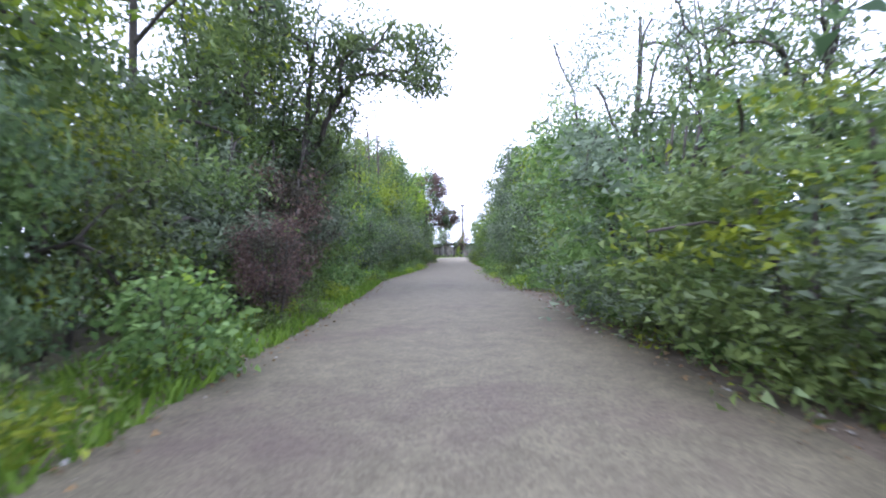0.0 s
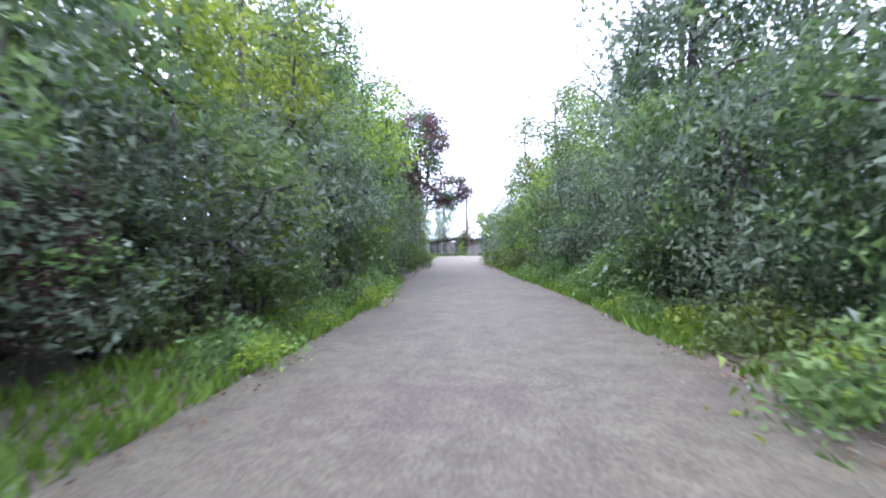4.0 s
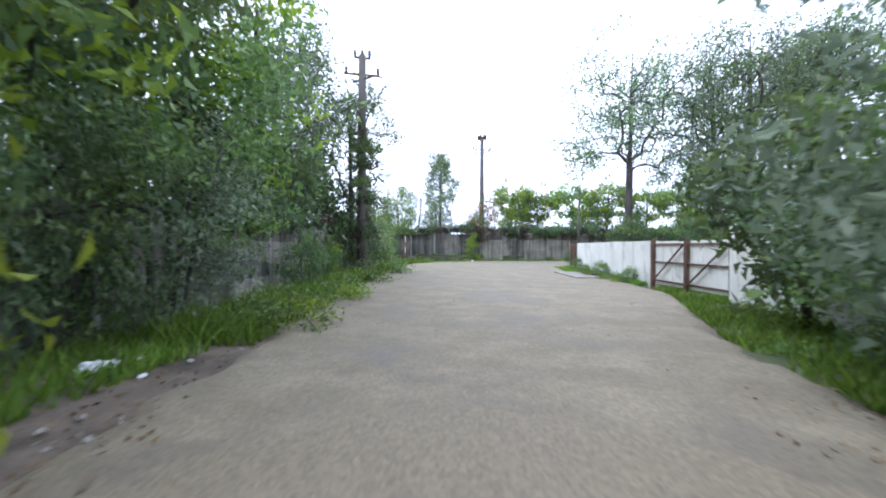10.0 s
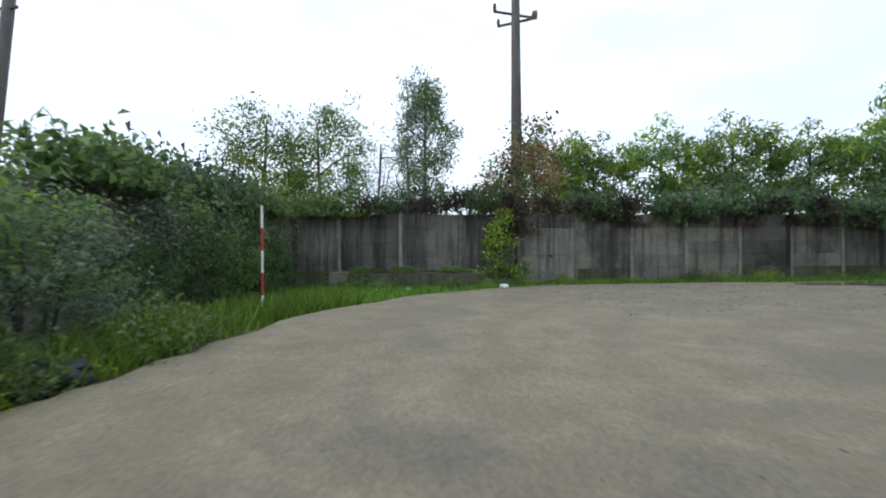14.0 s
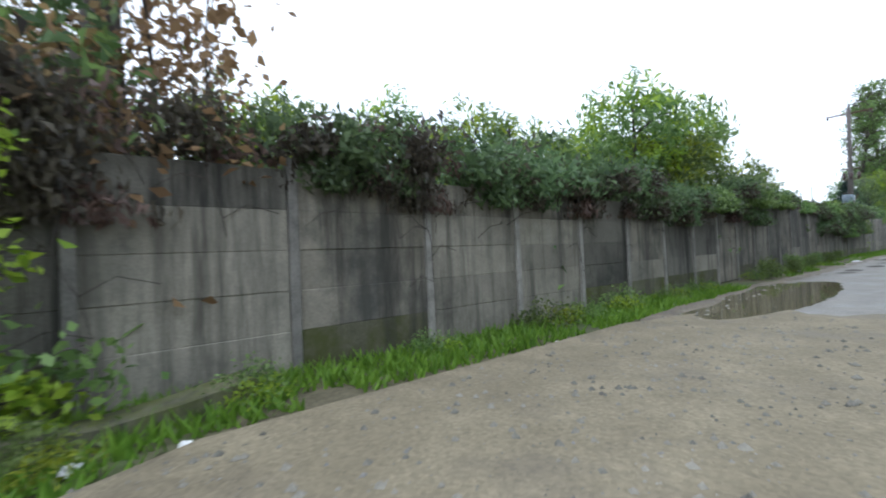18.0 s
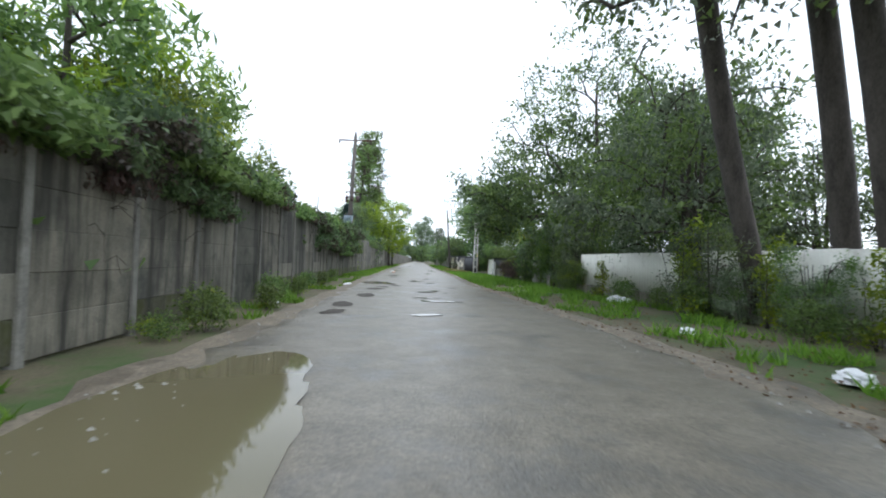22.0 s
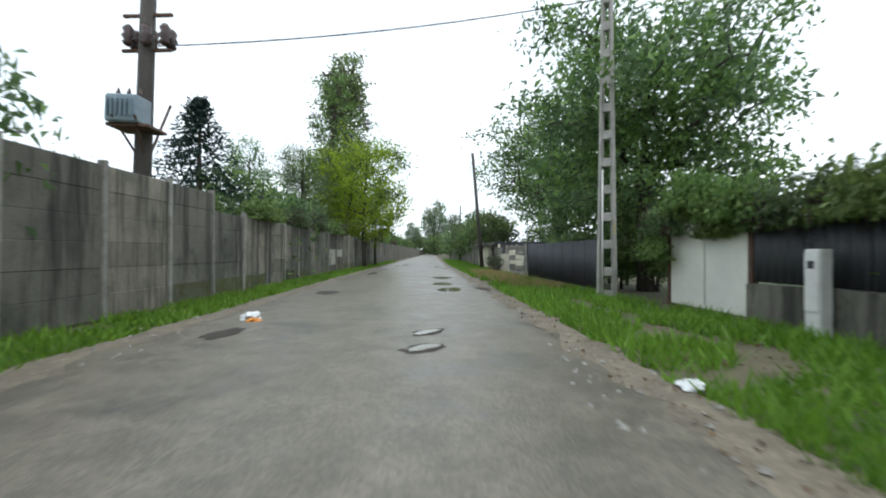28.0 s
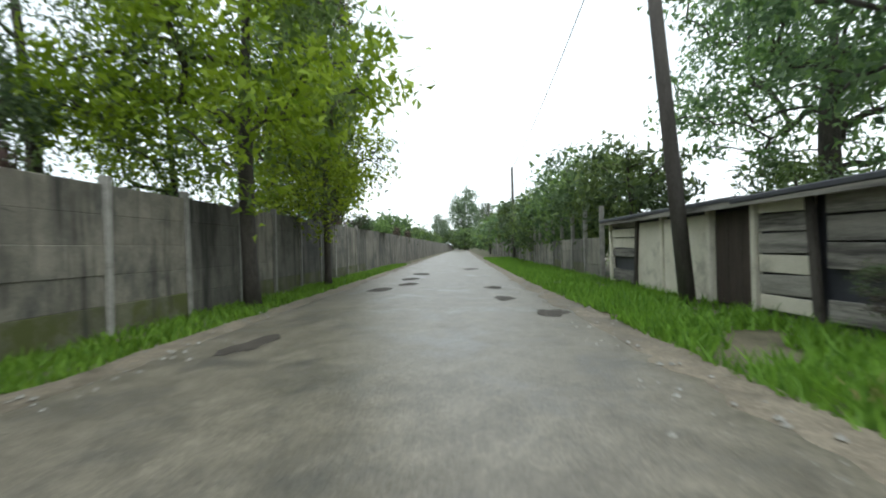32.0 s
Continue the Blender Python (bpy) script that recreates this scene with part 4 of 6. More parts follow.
# right of the white wall and the street's right side
put("willow", 1.7, -10.1, 0.92, turn=10)
put("willow", 7.4, -11.4, 1.0, turn=95)
put("willow", 9.2, -11.9, 1.04, turn=200)
put("ash", 19.8, -14.2, 1.0, turn=0)
put("ash", 24.0, -16.5, 0.85, turn=160)
put("ash", 35.0, -16.2, 0.9, turn=250)
put("ash", 21.0, -21.0, 0.8, turn=300)
for x, y in ((5, -33), (3, -29), (8, -15.5), (4.5, -13.0), (1.2, -11.8), (6.5, -28)):
    put("hedge_tree", x, y, 0.8 + HR.random() * 0.25, group="bushy trees beyond the fence")
put("tall_trunk", 15.4, -13.5, 0.95, turn=-84)
put("straight_trunk", 13.5, -13.9, 0.94, turn=-88)
put("straight_trunk", 12.5, -13.95, 1.0, turn=-95)
for x, y, s in ((7.0, -12.9, 0.5), (19.5, -14.4, 0.6), (28.0, -13.4, 0.5)):
    put("hedge_tree", x, y, s, group="bushy trees beyond the fence")
for x, y, s in ((26, -18.5, 1.0), (42.5, -18.5, 0.6), (53.2, -14.3, 0.98)):
    put("walnut", x, y, s, group="walnut trees beyond the fence")
put("open_walnut", 70.7, -16.5, 1.22, turn=30, group="walnut trees beyond the fence")
for x, y, s, tn in ((30.6, -15.6, 1.0, 0), (80.5, -20.8, 1.05, 150)):
    put("big_walnut", x, y, s, turn=tn, group="walnut trees beyond the fence")
for x, y, s in ((17.8, -15.6, 0.6), (26.2, -15.6, 0.7), (56.8, -14.6, 0.58), (59.2, -14.8, 0.62), (61.6, -14.8, 0.6), (64.0, -14.8, 0.6), (67.5, -19.0, 0.6), (71, -19.2, 0.75), (74.5, -18.4, 0.9), (78.5, -17.8, 1.0), (36.5, -15.8, 0.9), (40.5, -14.9, 0.6), (47.5, -15.6, 0.8), (50.5, -14.4, 0.8), (9.0, -14.6, 0.7), (6.8, -13.2, 0.7), (33.5, -12.2, 0.4), (37.5, -13.6, 0.7), (44.5, -14.2, 0.7), (54, -13.8, 0.6), (58, -13.6, 0.55), (66, -15.5, 0.66)):
    put("hedge_tree", x, y, s, group="bushy trees beyond the fence")
for x, y, s, k in ((14.4, -12.7, 0.85, "sprout"), (15.2, -12.8, 0.42, "thicket_c"), (17.3, -12.6, 0.95, "sprout"), (18.6, -12.5, 0.6, "nettle"), (13.2, -12.7, 0.4, "thicket_d"), (11.6, -12.5, 0.7, "sprout"), (9.9, -12.4, 0.42, "thicket_d"), (22.5, -12.3, 0.6, "sprout"), (26.0, -12.5, 0.4, "thicket_a"), (20.8, -12.4, 0.7, "nettle"), (16.5, -12.2, 0.8, "nettle"), (12.4, -11.8, 0.7, "nettle")):
    put(k, x, y, s, label="pale green saplings and weeds before the white fence", group="saplings by the white fence")
for x, y, s in ((41.5, -14.6, 0.7), (53, -14.6, 0.75), (56, -15.0, 0.8), (82.5, -14.3, 1.35), (86, -14.2, 1.5), (90, -14.3, 1.5), (95, -14.0, 1.35), (99, -14.2, 1.35), (103, -14.8, 1.3), (107, -14.7, 1.30), (112, -15.0, 1.35), (118, -15.3, 1.30), (124, -15.6, 1.40), (131, -16.0, 1.35), (138, -16.4, 1.40), (146, -16.9, 1.40), (155, -17.4, 1.40), (165, -17.9, 1.50), (176, -18.5, 1.50), (188, -19.2, 1.50), (202, -19.9, 1.60), (220, -20.9, 1.70)):
    put("hedge_tree" if x < 106 else "far_hedge", x, y, s, group="bushy trees beyond the fence")
for x, y, s in ((232, -15, 1.8), (244, -17, 2), (258, -14, 2), (270, -18, 2.2), (285, -12, 2.2), (296, -16, 2.5), (298, -8, 2.5), (240, -21.5, 1.8), (300, -22, 2.6)):
    put("far_hedge", x, y, s, group="bushy trees beyond the fence")

# creepers over the wall top
x = -13.5
while x < 44:
    dens = 1.0 if x < 18 else 0.85
    if HR.random() < dens:
        put(HR.choice(("ivy_b", "ivy_b", "ivy") if -4 < x < 5 else ("ivy", "ivy_b", "ivy", "ivy_c")), x, wall_y(x) - 0.02, 0.8 + HR.random() * 0.45, turn=HR.choice((0, 180)) + HR.uniform(-5, 5), z=(2.65 if x > 11 else 2.3) + HR.random() * 0.25, group="creepers on the wall")
    x += 1.3 + HR.random() * 0.45
for y in (-0.6, -2.2, -3.8, -5.4, -7.0):
    put(HR.choice(("ivy", "ivy_c")), -15.35 + y * 0.11, y, 1.3, turn=83, z=2.3, group="creepers on the wall")
    put(HR.choice(("thicket_a", "thicket_b")), -14.9 + y * 0.1, y, 0.42 + HR.random() * 0.2, group="low bushes at the corner")
for x, y, s in ((37.8, 1.5, 0.75), (39.8, 1.6, 0.8), (42.4, 1.3, 0.72), (44.0, 1.2, 0.7), (46.4, 0.9, 0.68), (48.0, 0.9, 0.6), (52.2, 0.6, 0.66), (57.2, 0.9, 0.5)):
    put(HR.choice(("thicket_b", "thicket_a", "thicket_c")), x, y, s, tall=1.4, group="bushes behind the wall")
for k in range(11):
    x = -5 + k * 1.9 + HR.random()
    put(HR.choice(("ivy_b", "ivy", "ivy_b")), x, wall_y(x) - 0.1, 0.5 + HR.random() * 0.35, turn=HR.choice((0, 180)) + HR.uniform(-5, 5), z=1.85 + HR.random() * 0.3, tall=1.3, group="creepers on the wall")
for k in range(9):
    x = 28 + k * 1.5 + HR.random()
    put(HR.choice(("ivy", "ivy", "ivy_b", "ivy_c")), x, wall_y(x) - 0.12, 0.7 + HR.random() * 0.5, turn=HR.choice((0, 180)) + HR.uniform(-5, 5), z=1.1 + HR.random() * 1.2, tall=1.3, group="creepers on the wall")
for x in (55, 59.5, 63, 67, 69.5, 84, 90, 96, 103, 111):
    put(HR.choice(("ivy", "ivy_c", "ivy_b")), x, wall_y(x), 1.0, turn=0, z=2.4, group="creepers on the wall")


# ---- walls and fences ----
def plank_mesh(length, height, thick, seed):
    v, f = box(0, 0, 0, length, thick, height, 0.012)
    return v, f


PLANKS = [mesh("plank", *plank_mesh(1.9, 0.486, 0.05, i), M_CONCRETE) for i in range(1)]
PALE = mesh("plank", *plank_mesh(1.9, 0.486, 0.05, 1), M_CONCRETE_PALE)
MID = mesh("plank", *plank_mesh(1.9, 0.486, 0.05, 1), M_CONCRETE_MID)
DARK = mesh("plank", *plank_mesh(1.9, 0.486, 0.05, 1), M_CONCRETE_DARK)
MOSSY = mesh("plank", *plank_mesh(1.9, 0.486, 0.05, 1), M_MOSSY)
WALL_POST = mesh("post", *box(0, 0, 1.25, 0.12, 0.15, 2.62, 0.015), M_POST)


def along(fn, x0, x1, step):
    out, x = [], x0
    while x < x1:
        out.append((x, fn(x)))
        x += step
    return out


def plank_wall(name, pts, label, rows=5, pale=(), lift=0.0, skip=(), tall=(0, 0)):
    """A wall of precast planks between posts, through the points."""
    top = root(name, Matrix.Identity(4), label, "wall", kind="structure")
    for i, (px, py) in enumerate(pts):
        wob = HR.uniform(-0.6, 0.6)
        child("post", WALL_POST, top, pose(px, py, lift, wob, wob, 0) @ Matrix.Diagonal((1, 1, 0.8 if rows == 4 else 1.17 if tall[0] < px < tall[1] + 2 else 1, 1)))
        if i + 1 < len(pts):
            qx, qy = pts[i + 1]
            a = math.degrees(math.atan2(qy - py, qx - px))
            ln = math.hypot(qx - px, qy - py)
            for r in range(rows + (1 if tall[0] < px < tall[1] else 0)):
                if (i, r) in skip:
                    continue
                me = (MID if i < 39 else PALE) if (i, r) in pale else DARK if i % 7 in (1, 3, 4) else PLANKS[0]
                if r == 0 and (i, 0) not in pale and HR.random() < 0.75:
                    me = MOSSY
                m = pose((px + qx) / 2, (py + qy) / 2, lift + 0.02 + 0.48 * (r + 0.5), 0, 0, a) @ Matrix.Translation((0, HR.uniform(-0.009, 0.009), 0)) @ Matrix.Diagonal(((ln - 0.1) / 1.9, 1, 1, 1))
                child("plank", me, top, m)
    return top


main_pts = along(wall_y, -15.2, 92, 2.07)
pale = {(k, r) for k in (4, 6, 7, 14) for r in (0, 1, 2, 3)} | {(k, 1) for k in (9, 11, 17, 20)} | {(39, 2), (40, 2), (39, 1)}
plank_wall("wall_north", main_pts, "long weathered precast concrete wall with moss stains", pale=pale, tall=(11.5, 50.5))


def slab_wall(name, pts, height, thick, material, label, z=0.0, wob=0.03, category="wall"):
    """A straight-sided wall through the points with an uneven top."""
    pieces = []
    for (ax, ay), (bx, by) in zip(pts, pts[1:]):
        n = max(2, int(math.hypot(bx - ax, by - ay) / 0.8))
        d = Vector((bx - ax, by - ay, 0)).normalized()
        s = Vector((-d.y, d.x, 0)) * thick / 2
        v, f = [], []
        for i in range(n + 1):
            t = i / n
            p = Vector((ax + (bx - ax) * t, ay + (by - ay) * t, 0))
            h = height + wob * noise.noise(p * 0.9)
            for q, zz in ((p - s, z - 0.1), (p + s, z - 0.1), (p + s, z + h), (p - s, z + h)):
                v.append((q.x, q.y, zz))
        for i in range(n):
            for k in range(4):
                f.append((i * 4 + k, i * 4 + (k + 1) % 4, i * 4 + 4 + (k + 1) % 4, i * 4 + 4 + k))
        f += [(0, 1, 2, 3), (n * 4 + 3, n * 4 + 2, n * 4 + 1, n * 4)]
        pieces.append((v, f))
    me = mesh(name, *join(*pieces), material)
    bm = bmesh.new()
    bm.from_mesh(me)
    bmesh.ops.recalc_face_normals(bm, faces=bm.faces)
    bm.to_mesh(me)
    bm.free()
    return tagged(new(name, me), label, category, kind="structure")


slab_wall("wall_far", along(wall_y, main_pts[-1][0] + 0.1, 300, 12), 2.45, 0.1, M_CONCRETE, "far stretch of the weathered concrete wall")
slab_wall("wall_west", [(-15.3, 0.2), (-16.2, -7.5), (-22, -8.2)], 2.5, 0.12, M_CONCRETE, "dark concrete wall running back from the corner")


slab_wall("ledge", [(-12.7, -0.55), (-10.4, -0.8), (-8.3, -0.95)], 0.46, 0.5, M_MOSSY, "low mossy concrete ledge before the wall", wob=0.06)
slab_wall("ledge", [(-13.3, -0.5), (-12.72, -0.55)], 0.5, 0.56, M_CONCRETE_MID, "pale end block of the low ledge", wob=0.02)
slab_wall("ledge", [(-8.26, -0.75), (-6.8, -0.6), (-5.6, -0.4)], 0.24, 0.4, M_MOSSY, "crumbled low end of the mossy ledge", wob=0.2)


# ---- poles ----
def insulator(parent, x, y, z, s=1.0):
    prof = [(0.02, 0), (0.05, 0.03), (0.03, 0.06), (0.06, 0.09), (0.035, 0.12), (0.05, 0.16), (0.02, 0.2)]
    v, f = tube([(0, 0, h * s) for r, h in prof], [r * s for r, h in prof], 8)
    return child("insulator", mesh("insulator", v, f, M_PORCELAIN, True), parent, pose(x, y, z))


def round_pole(x, y, height, r0, r1, label, material=None, lean=(0, 0), name="utility_pole"):
    top = root(name, pose(x, y, 0, lean[1], lean[0], 0), label, "utility pole")
    child("shaft", mesh("shaft", *tube([(0, 0, -0.08), (0, 0, height * 0.5), (0, 0, height)], [r0, (r0 + r1) / 2, r1], 12), material or M_POLE, True), top)
    return top


def arm(parent, z, length, turn, name="crossarm", thick=0.08, y=0.0):
    return child(name, mesh(name, *box(0, y, 0, length, thick, thick, 0.008), M_RUST), parent, pose(0, 0, z, 0, 0, turn))


def cable(name, a, b, sag, r=0.012, label="thin black overhead cable"):
    pts = [Vector(a).lerp(Vector(b), i / 14) - Vector((0, 0, sag * 4 * (i / 14) * (1 - i / 14))) for i in range(15)]
    return tagged(new(name, mesh(name, *tube(pts, [r] * 15, 5), M_CABLE, True)), label, "cable")


p = round_pole(-6.45, 2.2, 11.7, 0.27, 0.16, "dark concrete utility pole with a crown of insulators behind the wall")
for z, ln, tn in ((11.45, 0.95, 5), (11.45, 0.95, 95), (10.5, 1.9, 12), (10.2, 1.5, -30)):
    arm(p, z, ln, tn)
for k in range(6):
    insulator(p, math.cos(k * 1.047) * 0.36, math.sin(k * 1.047) * 0.36, 11.47, 2.1)
for k in (-1, 1):
    insulator(p, 0.88 * k, 0.19 * k, 10.52, 1.5)
    insulator(p, 0.62 * k, -0.36 * k, 10.22, 1.4)
p = round_pole(-15.3, -21.1, 9.3, 0.2, 0.15, "dark utility pole wrapped in creepers beside the lane")
for z, ln, tn in ((9.2, 0.7, 10), (8.5, 1.5, 10), (8.3, 1.1, -40)):
    arm(p, z, ln, tn)
for dx in (-0.3, 0, 0.3):
    insulator(p, dx, 0, 9.24, 1.5)
for dx in (-0.65, 0.65):
    insulator(p, dx, 0.1 * dx, 8.54, 1.4)
for k in range(8):
    put(HR.choice(("ivy", "ivy_b", "ivy_c")), -15.3 + HR.uniform(-0.12, 0.12), -21.1 + HR.uniform(-0.12, 0.12), 0.42 + HR.random() * 0.14, z=0.9 + k * 0.72, tall=1.9, group="creepers on the pole")
p = round_pole(-22.8, -1.8, 9.5, 0.19, 0.14, "dark leaning pole with angled crossarms", M_POLE, lean=(6.5, 0))
for z, ln, tn in ((9.3, 0.7, 0), (8.6, 1.1, 20), (8.1, 0.8, -25)):
    arm(p, z, ln, tn)
for dx in (-0.3, 0, 0.3):
    insulator(p, dx, 0, 9.34, 1.6)
for dx in (-0.5, 0.5):
    insulator(p, dx, 0.27 * dx, 8.64, 1.4)
p = round_pole(-1.0, -8.25, 5.6, 0.07, 0.055, "thin dark wooden pole beside the corner")
p = round_pole(73.7, -11.72, 9.2, 0.16, 0.11, "dark wooden pole leaning by the garages", lean=(-0.5, -5.0))
p = round_pole(105.1, -13.2, 8.3, 0.15, 0.1, "dark pole far along the fence")
round_pole(138, -14.5, 8.3, 0.15, 0.1, "dark pole far along the fence")
round_pole(34.6, 1.6, 5.2, 0.05, 0.04, "thin metal rod rising behind the wall", M_METAL)


def lattice_pole(x, y, height, label, w0=0.5, w1=0.26, d=0.26, turn=0):
    """A tapered concrete pole with a row of openings: two legs and rungs."""
    top = root("utility_pole", pose(x, y, 0, 0, 0, turn), label, "utility pole")
    for s in (-1, 1):
        v, f = tube([(s * (w0 / 2 - 0.05), 0, -0.08), (s * (w1 / 2 - 0.04), 0, height)], [0.085, 0.06], 4)
        v = [(a, b * d / 0.12, c) for a, b, c in v]
        child("leg", mesh("leg", v, f, M_POLE_C), top)
    n = int(height / 0.75)
    for i in range(n + 1):
        z = height * i / n
        w = w0 + (w1 - w0) * i / n
        child("rung", mesh("rung", *box(0, 0, z + (0.12 if i == 0 else -0.1 if i == n else 0), w - 0.12, d * 0.8, 0.24, 0.01), M_POLE_C), top)
    return top


p = lattice_pole(-26.0, 1.1, 8.6, "tall lattice concrete pole with insulators", turn=10)
for z, ln in ((8.4, 0.9), (7.2, 1.7)):
    arm(p, z, ln, 0)
for dx in (-0.75, -0.3, 0.3, 0.75):
    insulator(p, dx, 0, 7.24, 1.6)
insulator(p, 0, 0, 8.6, 1.6)
lp = lattice_pole(50.45, -11.7, 9.2, "tall concrete street lamp pole with slotted sides", turn=60)
child("lamp_arm", mesh("lamp_arm", *tube([(0, 0.05, 8.6), (0.5, 0.0, 8.95), (1.2, 0, 9.1)], [0.03, 0.03, 0.03], 8), M_METAL, True), lp)
child("lamp_head", mesh("lamp_head", *tube([(1.1, 0, 9.1), (1.3, 0, 9.13), (1.65, 0, 9.1), (1.75, 0, 9.06)], [0.04, 0.1, 0.11, 0.04], 10), M_METAL, True), lp)
child("warning_sign", mesh("warning_sign", *box(-0.0, 0.21, 1.98, 0.3, 0.012, 0.32, 0.004), M_YELLOW), lp, pose(0, 0, 0, 0, 0, 90), "small yellow warning plate")
child("cable_conduit", mesh("cable_conduit", *tube([(0.1, 0.16, 0), (0.1, 0.16, 3.6)], [0.025, 0.025], 8), M_WHITE, True), lp, label="pale plastic conduit")

tp = round_pole(51.4, 1.5, 13.9, 0.25, 0.16, "transformer pole with a crossbar and a grey transformer", lean=(0, 1.5))
arm(tp, 13.35, 3.5, 80, "crossarm", 0.12)
for k in (-1.65, 1.65):
    insulator(tp, 0.17 * k, 0.98 * k, 13.0, 1.8)
insulator(tp, 0, 0, 13.88, 2.0)
arm(tp, 9.9, 1.0, 80, "crossarm", 0.08)
for z in (8.0, 7.0):
    arm(tp, z, 1.5, 80, "switch_frame", 0.09)
for k in (-0.65, -0.1, 0.45):
    insulator(tp, 0.17 * k - 0.2, k, 7.05, 3.0)
    insulator(tp, 0.17 * k + 0.15, k, 7.05, 3.0)
body = child("transformer_tank", mesh("transformer_tank", *box(0, 0, 0, 0.7, 0.85, 0.75, 0.05), M_TRAFO), tp, pose(-0.55, 0.1, 5.1), "blue-grey transformer tank")
for k in range(6):
    child("cooling_fin", mesh("cooling_fin", *box(0, 0, 0, 0.12, 0.025, 0.46, 0.004), M_TRAFO), body, pose(-0.4, -0.3 + k * 0.12, 0))
for k in (-0.28, 0, 0.28):
    v, f = tube([(0, 0, 0), (0, 0, 0.12), (0, 0, 0.26)], [0.05, 0.06, 0.02], 8)
    child("bushing", mesh("bushing", v, f, M_PORCELAIN, True), body, pose(0, k, 0.37))
child("platform", mesh("platform", *box(-0.3, 0, 0, 0.95, 1.1, 0.08, 0.01), M_RUST), tp, pose(0, 0, 4.68))
child("brace", mesh("brace", *tube([(-0.95, 0.3, 4.9), (-0.12, 0.1, 4.0)], [0.035, 0.035], 6), M_RUST), tp)
child("brace", mesh("brace", *tube([(-0.95, -0.3, 4.9), (-0.12, -0.1, 4.0)], [0.035, 0.035], 6), M_RUST), tp)
child("stay_rod", mesh("stay_rod", *tube([(0.35, 0.55, 2.6), (0.4, -0.5, 5.6)], [0.04, 0.04], 6), M_RUST), tp)
cable("overhead_cable", (51.3, 0.95, 7.1), (50.45, -11.7, 8.5), 0.25, 0.02)
cable("overhead_cable", (73.6, -10.95, 9.0), (105.1, -13.2, 8.2), 0.5, 0.016)

# ---- red and white marker post ----
mp = root("marker_post", pose(-13.6, -6.7, 0), "thin red and white marker post in the grass", "marker post")
for k in range(5):
    child("band", mesh("band", *tube([(0, 0, -0.05 if k == 0 else k * 0.42), (0, 0, (k + 1) * 0.42)], [0.024, 0.024], 8), M_WHITE if k % 2 == 0 else M_RED), mp)

# ---- white wall with gates, right of the junction ----
WW = [(-3.0, -13.4), (-4.3, -19.5), (-5.15, -25.6)]
slab_wall("white_wall", WW, 1.55, 0.18, M_WHITEWASH, "low whitewashed wall with dirty patches", wob=0.05)
slab_wall("white_wall", [(-5.55, -29.9), (-6.4, -36.0)], 1.9, 0.18, M_WHITEWASH, "taller whitewashed wall by the gate", wob=0.03)


def barred_gate(ax, ay, bx, by, h, label, sheet_mat=None):
    g = root("gate", pose(ax, ay, 0, 0, 0, math.degrees(math.atan2(by - ay, bx - ax))), label, "gate")
    ln = math.hypot(bx - ax, by - ay)
    for xx in (0, ln * 0.5, ln):
        child("gate_post", mesh("gate_post", *box(xx, 0, h * 0.5, 0.12, 0.12, h + 0.1, 0.01), M_RUST), g)
    for zz in (0.25, h * 0.55, h - 0.12):
        child("rail", mesh("rail", *box(ln / 2, 0.03, zz, ln, 0.05, 0.05, 0.005), M_RUST), g)
    for s in (0, 1):
        child("brace", mesh("brace", *tube([(ln * 0.5 * s + 0.1, -0.03, 0.25), (ln * 0.5 * (s + 1) - 0.1, -0.03, h - 0.12)], [0.03, 0.03], 6), M_RUST), g)
        if sheet_mat:
            child("panel", mesh("panel", *box(ln * (0.25 + 0.5 * s), 0.07, h / 2 + 0.05, ln * 0.46, 0.02, h - 0.15, 0.004), sheet_mat), g)
    return g


barred_gate(-5.2, -25.7, -5.5, -29.8, 1.55, "sagging metal gate with pale boards and rusty bars", M_WHITEWASH)
barred_gate(-2.3, -10.2, -2.95, -13.2, 1.55, "rusty barred gate in front of a white wall", None)
slab_wall("white_wall", [(-0.9, -9.2), (-1.6, -13.6)], 1.5, 0.15, M_WHITEWASH, "white wall behind the barred gate")
slab_wall("concrete_kerb", [(-6.15, -22.6), (-5.75, -18.6)], 0.12, 0.95, M_CONCRETE_MID, "broad broken pale kerb slab along the wall", wob=0.05, category="kerb")
for k, (x, y) in enumerate([(-1.9, -9.4), (-1.0, -8.6), (0.2, -8.9)]):
    put("thicket_b", x, y, 0.42, group="low bushes at the corner")

# ---- left of the lane: overgrown concrete wall ----
plank_wall("wall_lane", [(lane_x(y) - 5.3, y) for y in np.arange(-52, -19.5, 2.07)], "overgrown pale concrete wall beside the lane", rows=4, pale={(k, r) for k in range(11, 14) for r in (0, 1, 2) if (k + r) % 3})

# ---- street, right side ----
RF = lambda x: curve_at([(0, -12.4), (14, -13.3), (26.2, -12.95), (46, -12.8), (52, -12.3), (62, -12.0), (66, -12.1), (80, -12.4), (120, -14.2), (300, -22)], x)


